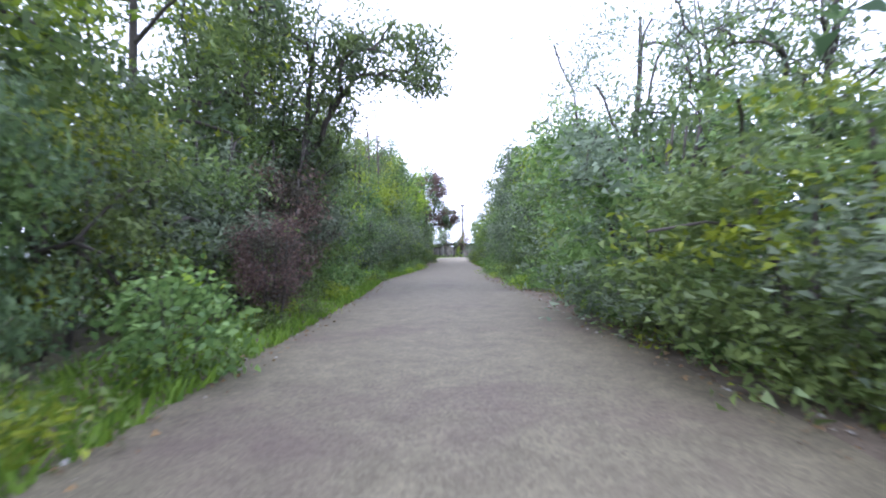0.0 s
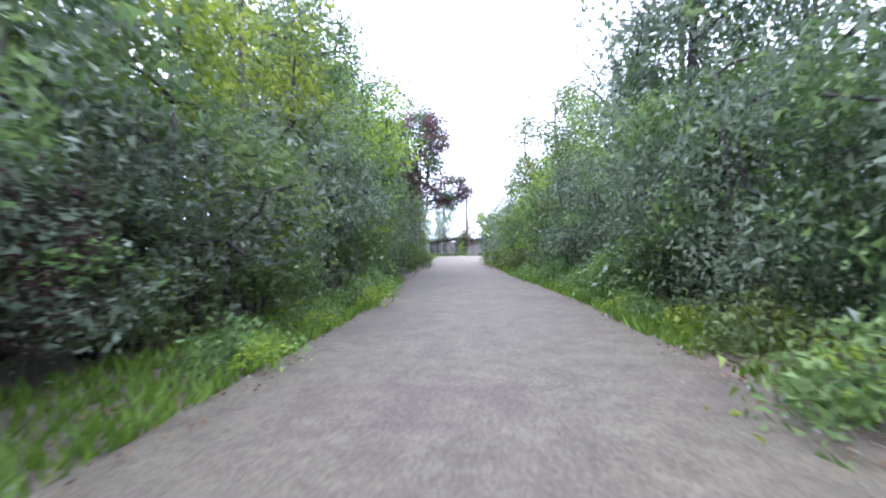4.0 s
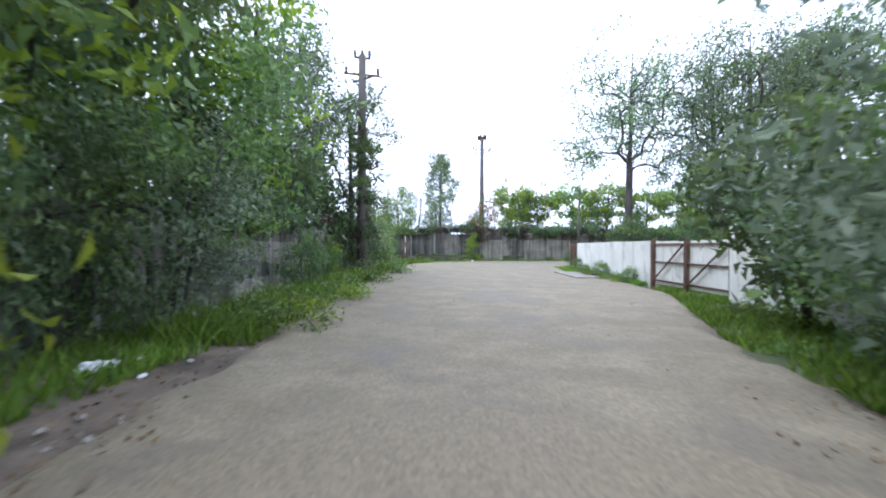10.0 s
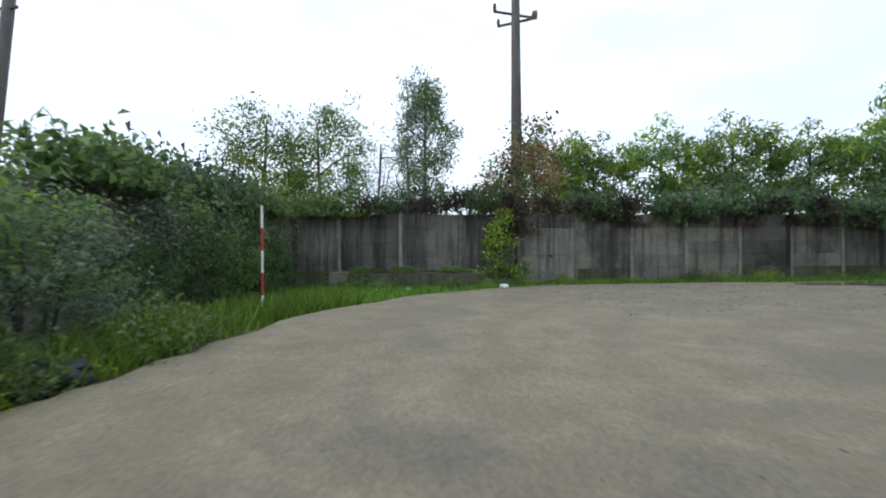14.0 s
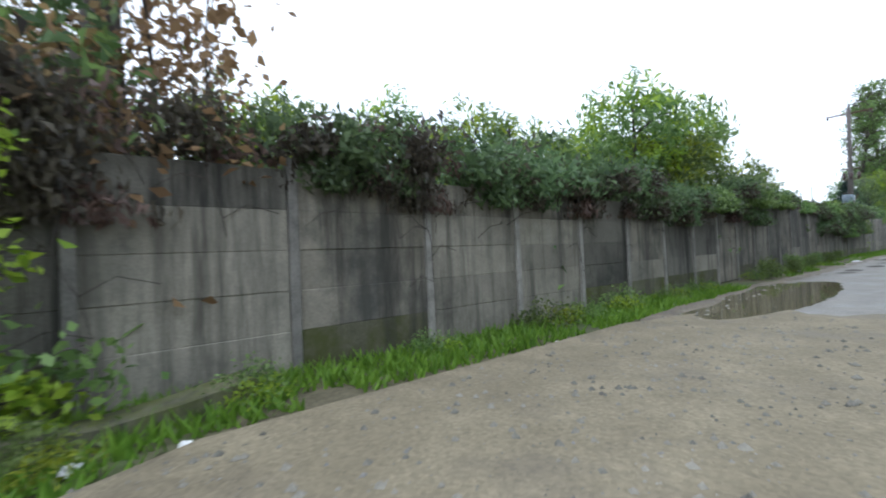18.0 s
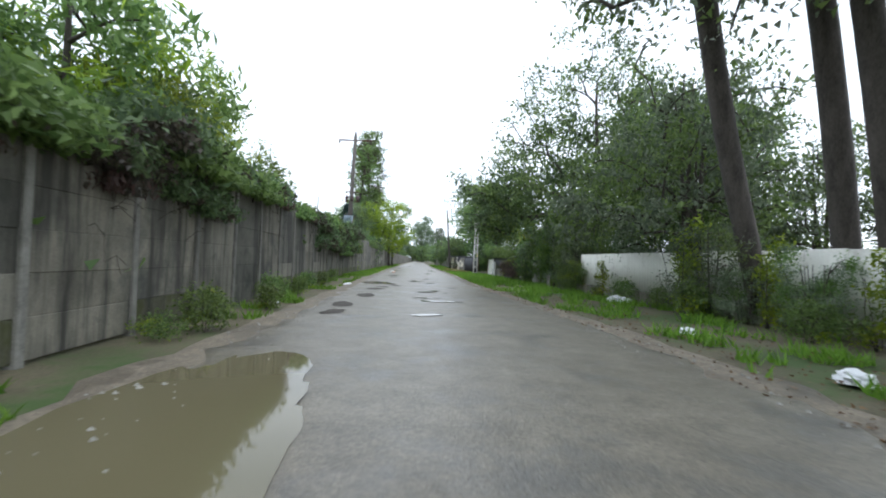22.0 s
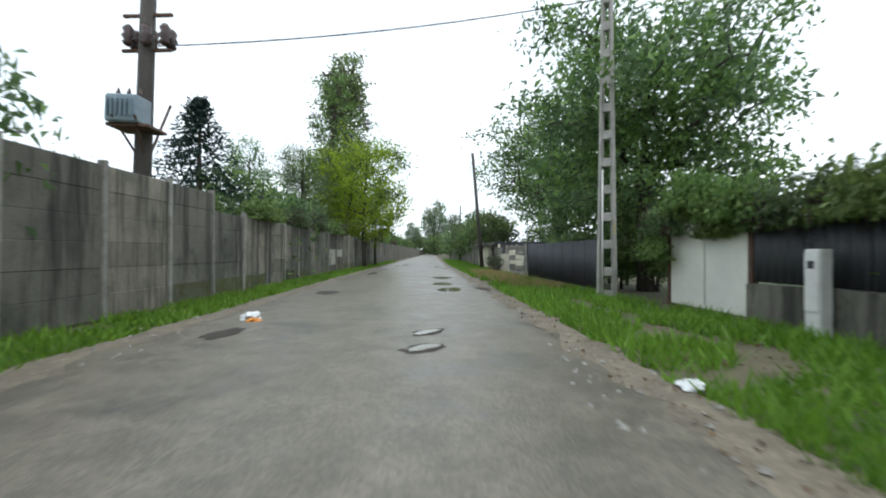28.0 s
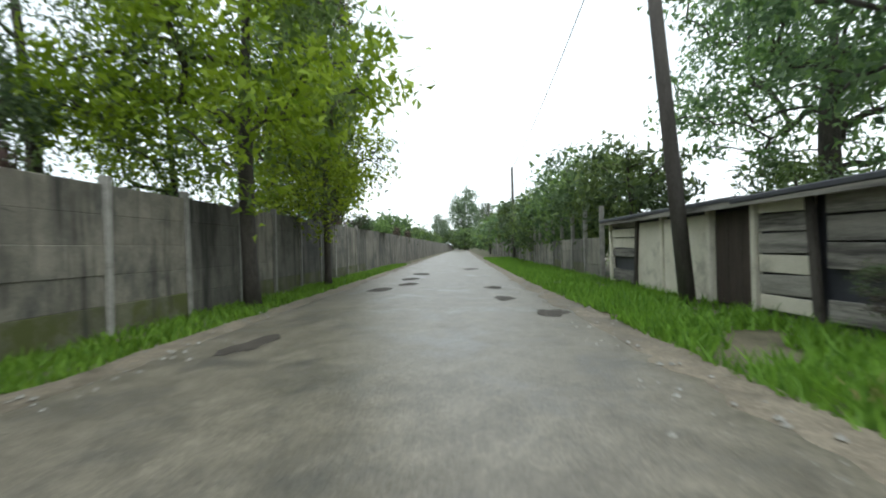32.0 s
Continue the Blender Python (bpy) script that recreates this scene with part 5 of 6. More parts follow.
def rib_fence(name, x0, x1, z0, h, material, label, off=0.0, pitch=0.19):
    """A fence of ribbed sheets on rails and posts, along the street's right side."""
    f = root(name, Matrix.Identity(4), label, "fence", kind="structure")
    x = x0
    while x < x1 - 0.05:
        w = min(1.1, x1 - x)
        v, q = [], []
        n = int(w / pitch * 4)
        tilt = HR.uniform(-0.02, 0.02)
        for i in range(n + 1):
            xx = x + w * i / n
            dy = 0.012 if (i % 4) in (1, 2) else -0.012
            for zz, th in ((z0, 0), (z0 + h + tilt, 0)):
                v.append((xx, RF(xx) + off + dy, zz))
        for i in range(n):
            q.append((i * 2, i * 2 + 2, i * 2 + 3, i * 2 + 1))
        me = mesh("sheet", np.array(v), np.array(q), material)
        ob = child("sheet", me, f)
        so = ob.modifiers.new("thickness", "SOLIDIFY")
        so.thickness = 0.004
        x += w + 0.006
    x = x0
    while x <= x1 + 0.01:
        child("post", mesh("post", *box(x, RF(x) + off - 0.06, (z0 + h) / 2, 0.07, 0.07, z0 + h, 0.006), M_RUST), f)
        x += (x1 - x0) / max(1, round((x1 - x0) / 2.3))
    return f


plinth = root("plinth", Matrix.Identity(4), "low plinth of stained pale concrete blocks under the white fence", "wall", kind="structure")
PLINTH_BLOCK = [mesh("block", *box(0, 0, 0.2, 0.6, 0.3, 0.44, 0.03), m) for m in (M_CONCRETE_PALE, M_CONCRETE_MID, M_CONCRETE)]
BR = random.Random(71)
for k in range(29):
    bx = 8.8 + k * 0.62
    child("block", BR.choice(PLINTH_BLOCK), plinth, pose(bx, RF(bx) - 0.05 + BR.uniform(-0.03, 0.03), BR.uniform(-0.05, 0.0), BR.uniform(-3, 3), BR.uniform(-2, 2), BR.uniform(-3, 3)))
rib_fence("white_sheet_fence", 8.6, 26.3, 0.42, 1.45, M_SHEET, "fence of white ribbed sheets on a plinth")
slab_wall("concrete_panel", [(33.1, -12.95), (34.3, -12.95)], 1.8, 0.12, M_CONCRETE_PALE, "stained pale concrete panel among bushes", wob=0.03)
slab_wall("concrete_panel", [(36.6, -12.9), (37.4, -12.9)], 1.6, 0.12, M_CONCRETE_PALE, "leaning pale concrete panel among bushes", wob=0.05)
for k, x in enumerate((28.5, 30.6)):
    stub = new("fence_stub", mesh("fence_stub", *box(0, 0, 0.3, 0.16, 0.14, 0.66 + 0.1 * (k % 3), 0.02), M_CONCRETE_PALE))
    stub.matrix_world = pose(x, -12.75, -0.02, HR.uniform(-4, 4), HR.uniform(-6, 6), HR.uniform(-10, 10))
    tagged(stub, "short broken concrete fence stub in the grass", "fence post", "broken fence stubs")
for x, y, k, z in ((27.6, -13.6, "thicket_d", 0.8), (29.5, -13.9, "thicket_b", 0.85), (31.4, -13.6, "thicket_d", 0.8), (32.6, -14.1, "thicket_a", 0.9), (34.9, -13.7, "thicket_b", 0.85), (36.0, -14.2, "thicket_d", 1.0), (38.2, -13.8, "thicket_a", 0.9), (25.2, -14.6, "thicket_b", 1.0), (22.8, -14.9, "thicket_c", 1.0), (20.4, -15.1, "thicket_b", 1.05)):
    put(k, x, y, z, tall=1.2, label="dense green bush along the broken fence", group="bushes along the fence")
post = new("rusty_post", mesh("rusty_post", *box(0, 0, 0.85, 0.1, 0.1, 1.8, 0.01), M_RUST))
post.matrix_world = pose(38.6, -12.6, 0)
tagged(post, "rusty steel gate post in the grass", "post")
slab_wall("block_wall", [(38.8, -12.75), (46.3, -12.75)], 0.75, 0.3, M_CONCRETE_DARK, "low dark block wall along the verge", wob=0.08)
rib_fence("dark_sheet_fence", 38.6, 46.33, 0.75, 1.15, M_DARK_SHEET, "dark sheet fence on a low wall")
# white double gate
wg = root("sheet_gate", pose(46.45, -12.78, 0), "closed white sheet-metal double gate", "gate")
for s in (0, 1):
    leaf = child("gate_leaf", mesh("gate_leaf", *box(0.66 + s * 1.33, 0, 1.1, 1.28, 0.04, 2.1, 0.01), M_SHEET), wg)
    for zz in (0.35, 1.7):
        child("rail", mesh("rail", *box(0.66 + s * 1.33, -0.04, zz, 1.2, 0.04, 0.05, 0.005), M_RUST), leaf)
for xx in (-0.06, 2.72):
    child("gate_post", mesh("gate_post", *box(xx, -0.03, 1.05, 0.12, 0.12, 2.15, 0.01), M_RUST), wg)
put("ivy_c", 46.9, -12.7, 0.9, turn=0, z=2.0, group="creepers on the gate")
put("ivy_c", 47.3, -12.66, 0.45, turn=0, z=1.6, tall=2.0, group="creepers on the gate")
put("ivy_c", 46.2, -12.66, 0.4, turn=0, z=1.7, tall=1.8, group="creepers on the gate")
put("ivy_c", 48.6, -12.75, 0.7, turn=0, z=2.05, group="creepers on the gate")
# meter cabinet
mc = root("meter_cabinet", pose(44.6, -12.45, 0), "white roadside meter cabinet on a stand", "cabinet")
child("body", mesh("body", *box(0, 0, 0.68, 0.28, 0.22, 1.36, 0.02), M_WHITE), mc)
child("door", mesh("door", *box(0, 0.118, 0.85, 0.24, 0.016, 0.9, 0.004), M_WHITE), mc)
child("meter_window", mesh("meter_window", *box(0, 0.13, 1.12, 0.12, 0.012, 0.12, 0.003), M_DARK_SHEET), mc)
# shed behind the dark fence
sh = root("shed", pose(39.5, -19.5, 0), "dark shed with a pale metal roof behind the fence", "shed")
child("wall", mesh("wall", *box(0, 0, 1.3, 9, 5, 2.6, 0.02), M_DARK_SHEET), sh)
child("roof", mesh("roof", *box(0, 0, 2.68, 9.6, 5.8, 0.12, 0.02), M_METAL), sh)
rib_fence("dark_sheet_fence", 52.4, 60.5, 0.12, 1.6, M_DARK_SHEET, "plain dark grey sheet fence")
slab_wall("cream_wall", [(64.75, RF(64.75)), (67.75, RF(67.75))], 1.2, 0.2, M_CREAM, "cream plastered low wall with dirty foot", wob=0.04)
M_OLD_BOARD = surf("grey_weathered_boards", (0.17, 0.16, 0.14), (0.33, 0.31, 0.27), 3, 0.9, 0.5, 50, (0.06, 0.055, 0.05), 1.2, (0.48, 0.64), vary=0.35, stretch=(0.3, 1, 3))


def board_fence(x0, x1, z0, z1, off, label, pale=0.15):
    """Uneven horizontal boards on posts along the street's right side."""
    top = root("board_fence", Matrix.Identity(4), label, "fence", kind="structure")
    n = max(1, round((x1 - x0) / 1.6))
    for i in range(n + 1):
        x = x0 + (x1 - x0) * i / n
        child("post", mesh("post", *box(0, 0, 0, 0.12, 0.12, z1 + 0.1, 0.012), M_POST), top, pose(x, RF(x) + off, z1 / 2, HR.uniform(-2, 2), HR.uniform(-2, 2), 0))
        if i == n:
            break
        z = z0
        while z < z1 - 0.12:
            h = HR.uniform(0.2, 0.36)
            xm = x + (x1 - x0) / n / 2
            child("board", mesh("board", *box(0, 0, 0, (x1 - x0) / n - 0.02, 0.035, min(h, z1 - z) - 0.025, 0.006), M_CREAM if HR.random() < pale else M_OLD_BOARD), top, pose(xm, RF(xm) + off + 0.075 + HR.uniform(-0.008, 0.008), z + min(h, z1 - z) / 2, HR.uniform(-2, 2), HR.uniform(-1.4, 1.4), 0))
            z += h
    return top


board_fence(61.0, 64.6, 0.06, 1.7, 0.0, "weathered grey board fence with uneven boards")
board_fence(64.8, 67.9, 1.15, 1.75, -0.35, "dark boards rising behind the cream wall", 0.0)
board_fence(68.0, 68.95, 0.06, 1.6, 0.0, "short patched board fence beside the garage", 0.5)


def garage(x, front, depth, width, label, bays):
    """A low garage; bays are (start, end, what) along its front."""
    g = root("garage", pose(x, front, 0), label, "garage", "row of garages")
    child("wall", mesh("wall", *box(width / 2, -depth / 2 - 0.12, 0.95, width, depth, 1.9, 0.02), M_DARK_SHEET), g)
    child("roof", mesh("roof", *box(width / 2, -depth / 2 + 0.12, 1.98, width + 0.1, depth + 0.5, 0.1, 0.02), M_DARK_SHEET), g, pose(0, 0, 0, HR.uniform(-0.6, 0.6), HR.uniform(-0.8, 0.8), 0))
    child("fascia", mesh("fascia", *box(width / 2, 0.33, 1.9, width + 0.1, 0.03, 0.14, 0.006), M_OLD_BOARD), g)
    for a, b, what in bays:
        mid, w = (a + b) / 2, b - a - 0.03
        if what == "plaster":
            child("panel", mesh("panel", *box(mid, -0.04, 0.9, w, 0.12, 1.8, 0.02), M_CREAM), g)
        elif what == "door":
            child("door", mesh("door", *box(mid, -0.07, 0.92, w, 0.05, 1.78, 0.01), M_OLD_DOOR), g, label="dark brown plank door")
            for q in (0.33, 0.66):
                child("door_joint", mesh("door_joint", *box(a + (b - a) * q, -0.042, 0.92, 0.02, 0.012, 1.7), M_BARK), g)
        elif what == "post":
            child("post", mesh("post", *box(mid, 0.0, 0.95, w, 0.16, 1.9, 0.02), M_CREAM), g)
        elif what == "timber":
            child("timber", mesh("timber", *box(0, 0.06, 0.95, w, 0.1, 1.95, 0.02), M_BARK), g, pose(mid, 0, 0, 0, HR.uniform(-7, 7), 0))
        else:
            z = 0.08
            while z < 1.72:
                h = HR.uniform(0.26, 0.4)
                if HR.random() > 0.1:
                    child("board", mesh("board", *box(0, 0, 0, w, 0.04, h - 0.03, 0.008), M_CREAM if what == "pale" and HR.random() < 0.6 or HR.random() < 0.15 else M_OLD_BOARD), g, pose(mid, HR.uniform(-0.01, 0.01), z + h / 2, HR.uniform(-2, 2), HR.uniform(-1.6, 1.6), 0))
                z += h
    return g


M_OLD_DOOR = surf("dark_brown_door_paint", (0.035, 0.026, 0.02), (0.07, 0.052, 0.04), 3, 0.7, 0.3, 50, stretch=(3, 1, 0.3))
garage(69.0, RF(69.8), 3.4, 3.4, "low garage with broken weathered board front", [(0, 0.14, "post"), (0.14, 1.9, "grey"), (1.9, 2.06, "timber"), (2.06, 3.26, "pale"), (3.26, 3.4, "post")])
garage(72.5, RF(73.6), 3.4, 3.2, "low garage with dark door and plastered front", [(0, 1.2, "door"), (1.2, 1.36, "post"), (1.36, 2.2, "plaster"), (2.28, 3.2, "plaster")])
garage(75.8, RF(77), 3.4, 3.6, "low garage with stained plaster and a board front", [(0, 0.16, "post"), (0.16, 1.6, "plaster"), (1.6, 1.74, "timber"), (1.74, 3.44, "pale"), (3.44, 3.6, "post")])
plank_wall("wall_south", [(x, RF(x) + 0.1) for x in np.arange(80.2, 140, 2.07)], "pale low concrete fence with missing boards", rows=3, pale={(k, r) for k in range(0, 27, 2) for r in (0, 1, 2)})

# ---- puddles and potholes ----
M_WATER = bpy.data.materials.new("muddy_water")
M_WATER.use_nodes = True
wb = M_WATER.node_tree.nodes["Principled BSDF"]
wb.inputs["Base Color"].default_value = (0.13, 0.115, 0.065, 1)
wb.inputs["Roughness"].default_value = 0.04
wb.inputs["IOR"].default_value = 1.33
M_WET = surf("wet_dark_hollow", (0.03, 0.024, 0.018), (0.06, 0.05, 0.038), 3, 0.85, 0.6, 60)


def blot(name, x, y, rx, ry, turn, z, material, seed, label, category):
    """An irregular flat patch."""
    n = 120
    v = []
    for i in range(n):
        a = 2 * math.pi * i / n
        k = 1 + (0.28 if rx > 0.6 else 0.5) * noise.noise(Vector((math.cos(a) * 1.3, math.sin(a) * 1.3, seed * 3.7))) + 0.16 * noise.noise(Vector((math.cos(a) * 4, math.sin(a) * 4, seed))) + 0.09 * noise.noise(Vector((math.cos(a) * 11, math.sin(a) * 11, seed)))
        v.append((math.cos(a) * rx * k, math.sin(a) * ry * k, 0))
    m = pose(x, y, 0, 0, 0, turn)
    if z is None:
        v = [(p.x, p.y, street_z(p.x, p.y) + 0.007) for p in (m @ Vector(q) for q in v)]
        v.append((x, y, street_z(x, y) + 0.007))
        faces = [(i, (i + 1) % n, n) for i in range(n)]
        m = Matrix.Identity(4)
    else:
        faces, m = [tuple(range(n))], pose(x, y, z, 0, 0, turn)
    ob = new(name, mesh(name, v, faces, material))
    ob.matrix_world = m
    return tagged(ob, label, category, kind="structure")


for i, (x, y, rx, ry, tn) in enumerate(HOLLOWS):
    rim = [pose(x, y, 0, 0, 0, tn) @ Vector((math.cos(a) * rx * 1.05, math.sin(a) * ry * 1.05, 0)) for a in np.linspace(0, 6.28, 40)]
    level = min(street_z(q.x, q.y) for q in rim) - 0.004
    if x < -2.5:
        level = 0.054
    elif x < 6:
        level = max(level, 0.045)
    blot("puddle", x, y, rx * 1.02, ry * 1.02, tn, level, M_WATER, i + 1, "shallow muddy puddle", "puddle")
for i, (x, y, rx, ry) in enumerate([(17.8, -5.1, 0.22, 0.5), (18.9, -4.8, 0.18, 0.4), (21.5, -4.9, 0.18, 0.34), (14.4, -4.5, 0.2, 0.35), (29.4, -4.8, 0.25, 0.4), (28.0, -5.5, 0.2, 0.3), (43.9, -6.4, 0.2, 0.3), (45.0, -6.5, 0.16, 0.3), (22.3, -5.3, 0.2, 0.24)]):
    blot("pothole", x, y, rx * 1.0, ry * 1.15, i * 7, None, M_WET, i + 71, "wet dark pothole in the asphalt", "pothole")
    blot("puddle", x, y, rx * 0.62, ry * 0.95, i * 7, street_z(x, y) + 0.014, M_WATER, i + 11, "small muddy puddle in a pothole", "puddle")
for i, (x, y, rx, ry) in enumerate([(14.8, -2.4, 0.5, 0.28), (16.6, -2.4, 0.7, 0.26), (19.5, -2.8, 0.7, 0.28), (22.8, -2.95, 0.5, 0.3), (24.1, -3.2, 0.25, 0.32), (26.4, -3.5, 0.5, 0.24), (24.8, -6.25, 0.25, 0.2), (25.2, -3.75, 0.2, 0.24), (35.1, -3.55, 0.5, 0.33), (21.3, -5.65, 0.16, 0.09), (30.2, -4.7, 0.5, 0.2), (33, -5.6, 0.4, 0.2), (38.1, -3.5, 0.8, 0.42), (45.2, -3.4, 0.5, 0.2), (52.0, -3.65, 0.7, 0.32), (53.6, -8.65, 0.7, 0.26), (59.4, -7.6, 0.5, 0.3), (64.5, -3.9, 1.6, 0.25), (78.1, -4.9, 0.7, 0.35), (79.8, -5.6, 0.6, 0.3), (82.4, -5.5, 0.7, 0.35), (85.6, -5.8, 0.9, 0.35), (75.1, -8.2, 0.45, 0.25), (77.9, -8.25, 0.45, 0.25), (72.7, -8.7, 0.4, 0.3), (89.1, -8.3, 0.8, 0.4), (70.6, -4.2, 0.6, 0.25)]):
    blot("pothole", x, y, rx, ry, i * 17 % 20 - 10, None, M_WET, i + 31, "shallow dark pothole in the asphalt", "pothole")
for i, (x, y, rx, ry) in enumerate([(-11.7, -48.7, 0.2, 0.35), (-11.4, -45.9, 0.2, 0.3)]):
    blot("puddle", x, y, rx, ry, 0, 0.039, M_WET, i + 61, "wet dark hollow at the lane's edge", "puddle")

# ---- grass verges ----
def grass(name, samples, label, height=0.28, seed=1):
    """Blades at the sampled places, as one piece of stuff."""
    rng = np.random.default_rng(seed)
    c = np.asarray(samples, float)
    n = len(c)
    a = rng.random(n) * 6.283
    h = height * (0.45 + 0.9 * rng.random(n))
    w = 0.018 + 0.014 * rng.random(n)
    lean = rng.normal(size=(n, 2)) * 0.45 * h[:, None]
    v = np.zeros((n, 3, 3))
    v[:, 0, :2] = c[:, :2] - np.stack([np.cos(a) * w, np.sin(a) * w], 1)
    v[:, 1, :2] = c[:, :2] + np.stack([np.cos(a) * w, np.sin(a) * w], 1)
    v[:, 2, :2] = c[:, :2] + lean
    v[:, :2, 2] = c[:, 2:3] if c.shape[1] > 2 else 0.0
    v[:, 2, 2] = h + (c[:, 2] if c.shape[1] > 2 else 0)
    ob = new(name, mesh(name, v.reshape(-1, 3), np.arange(n * 3).reshape(n, 3), M_GRASS))
    return tagged(ob, label, "grass", kind="stuff")


rg = np.random.default_rng(9)


def band(n, xa, xb, ya, yb, thick=-0.28):
    """Clumped random places between two outlines along x."""
    x = xa + (xb - xa) * rg.random(n)
    lo, hi = np.array([ya(s) for s in x]), np.array([yb(s) for s in x])
    y = lo + (hi - lo) * rg.random(n)
    keep = np.array([noise.noise(Vector((p * 0.9, q * 0.9, 3))) for p, q in zip(x, y)]) > np.array([thick(p) if callable(thick) else thick for p in x])
    return np.stack([x, y, np.full(n, -0.02)], 1)[keep]


grass("verge_grass", band(42000, -13, 100, lambda s: max(curve_at(LEFT_Y, s) + 0.35, -1.15) if s < 3 else curve_at(LEFT_Y, s) + 0.35, lambda s: wall_y(s) - 0.08, lambda s: -0.25 if s < 8 or s > 36 else 0.22), "bright green grass along the foot of the wall", 0.17, 2)
grass("verge_grass", band(76000, 6, 110, lambda s: RF(s) + 0.3, lambda s: curve_at(RIGHT_Y, s) - 0.3, lambda s: 0.2 if s < 17 else 0.06 if s < 30 else -0.1 if s < 36 else 0.1 if 54 < s < 67 else -0.22), "bright green grass along the street's verge", 0.22, 3)
lx = -104 + 76 * rg.random(26000)
grass("verge_grass", np.stack([np.array([lane_x(s) - curve_at([(-128, 2.5), (-58, 2.45), (-53, 3.6), (-40, 3.7), (-30, 2.9)], s) for s in lx]) - 1.9 * rg.random(26000) ** 1.3, lx, np.full(26000, 0.0)], 1), "green grass and weeds on the lane's verge", 0.17, 4)
lx = -84 + 46 * rg.random(14000)
lx = np.where(np.array([noise.noise(Vector((s * 0.45, 4, 9))) for s in lx]) > -0.1, lx, -70 + 16 * rg.random(14000))
grass("verge_grass", np.stack([np.array([lane_x(s) + curve_at([(-84, 3.1), (-76, 2.9), (-70, 2.35), (-54, 2.35), (-48, 2.7), (-38, 2.7)], s) for s in lx]) + 1.6 * rg.random(14000) ** 1.2, lx, np.full(14000, 0.0)], 1), "sparse weeds on the lane's edge", 0.17, 5)
jy = -34 + 29 * rg.random(9000)
grass("verge_grass", np.stack([np.array([curve_at(GRAVEL_L, s) for s in jy]) - 0.2 - 1.6 * rg.random(9000), jy, np.full(9000, 0.0)], 1), "tall grass at the junction's edge", 0.4, 6)

cx, cy = -15.3 + 10.5 * rg.random(24000), -7.5 + 7.4 * rg.random(24000)
cut = np.array([curve_at(GRAVEL_L, s) for s in cy])
some = (cx < cut - 0.1 - 0.4 * rg.random(24000)) & (np.array([noise.noise(Vector((p * 0.8, q * 0.8, 6))) for p, q in zip(cx, cy)]) > -0.55)
grass("verge_grass", np.stack([cx[some], cy[some], np.full(int(some.sum()), -0.02)], 1), "bright short grass in the corner below the wall", 0.13, 11)

cy = -41 + 15 * rg.random(9000)
cx = np.array([curve_at(GRAVEL_R, s) for s in cy]) + 0.25 + 2.6 * rg.random(9000) ** 1.2
some = np.array([noise.noise(Vector((p * 0.9, q * 0.9, 8))) for p, q in zip(cx, cy)]) > -0.2
grass("verge_grass", np.stack([cx[some], cy[some], np.full(int(some.sum()), -0.02)], 1), "weedy grass before the whitewashed wall", 0.16, 12)


# ---- litter ----
M_PLASTIC = plain("white_plastic", (0.72, 0.73, 0.74), 0.4)
M_ORANGE = plain("orange_plastic", (0.65, 0.25, 0.03), 0.45)
M_PAPER = plain("dirty_paper", (0.42, 0.4, 0.36), 0.8)
M_BLUE = plain("blue_plastic", (0.05, 0.16, 0.5), 0.4)
M_BLACK = plain("black_rubber", (0.02, 0.02, 0.022), 0.7)


def crumple(name, x, y, sx, sy, sz, material, seed, label, z=0.02):
    """A crumpled lump of sheet: a dented, folded ball."""
    bm = bmesh.new()
    bmesh.ops.create_icosphere(bm, subdivisions=3, radius=1)
    for v in bm.verts:
        k = 1 + 0.55 * noise.noise(v.co * 2.1 + Vector((seed, 0, 0))) + 0.3 * noise.noise(v.co * 5 + Vector((0, seed, 0)))
        v.co = Vector((v.co.x * sx * k, v.co.y * sy * k, max(0, v.co.z * sz * k + sz * 0.35)))
    me = bpy.data.meshes.new(name)
    bm.to_mesh(me)
    bm.free()
    me.materials.append(material)
    ob = new(name, me)
    ob.matrix_world = pose(x, y, z, 0, 0, seed * 40)
    return tagged(ob, label, "litter", "litter on the verges")


crumple("plastic_sheet", 20.3, -11.9, 0.42, 0.3, 0.16, M_PLASTIC, 1, "crumpled white plastic sheet on the grass")
crumple("plastic_bag", 12.9, -9.6, 0.17, 0.13, 0.09, M_PLASTIC, 2, "small white plastic bag on the verge")
crumple("plastic_bag", -7.9, -1.9, 0.16, 0.12, 0.1, M_PLASTIC, 3, "small white plastic bag in the grass")
crumple("plastic_bag", 25.4, -1.5, 0.2, 0.14, 0.06, M_PLASTIC, 4, "flattened white plastic bag by the wall")
crumple("plastic_bag", 26.1, -1.55, 0.16, 0.12, 0.05, M_PLASTIC, 5, "flattened white plastic bag by the wall")
crumple("carrier_bag", 46.6, -3.3, 0.2, 0.14, 0.11, M_PLASTIC, 6, "white carrier bag at the street's edge")
crumple("orange_wrapper", 46.4, -3.42, 0.12, 0.1, 0.06, M_ORANGE, 7, "orange wrapper at the street's edge")
crumple("paper_scrap", 42.2, -8.9, 0.2, 0.1, 0.03, M_PLASTIC, 8, "white paper scrap on the gravel edge", 0.04)
crumple("plastic_bag", 9.3, -9.3, 0.2, 0.17, 0.12, M_PLASTIC, 9, "white carton lying on the grass verge")
crumple("rubbish_bag", -14.3, -11.0, 0.4, 0.25, 0.2, M_BLACK, 10, "black rubbish bag in the weeds")
lr = random.Random(12)
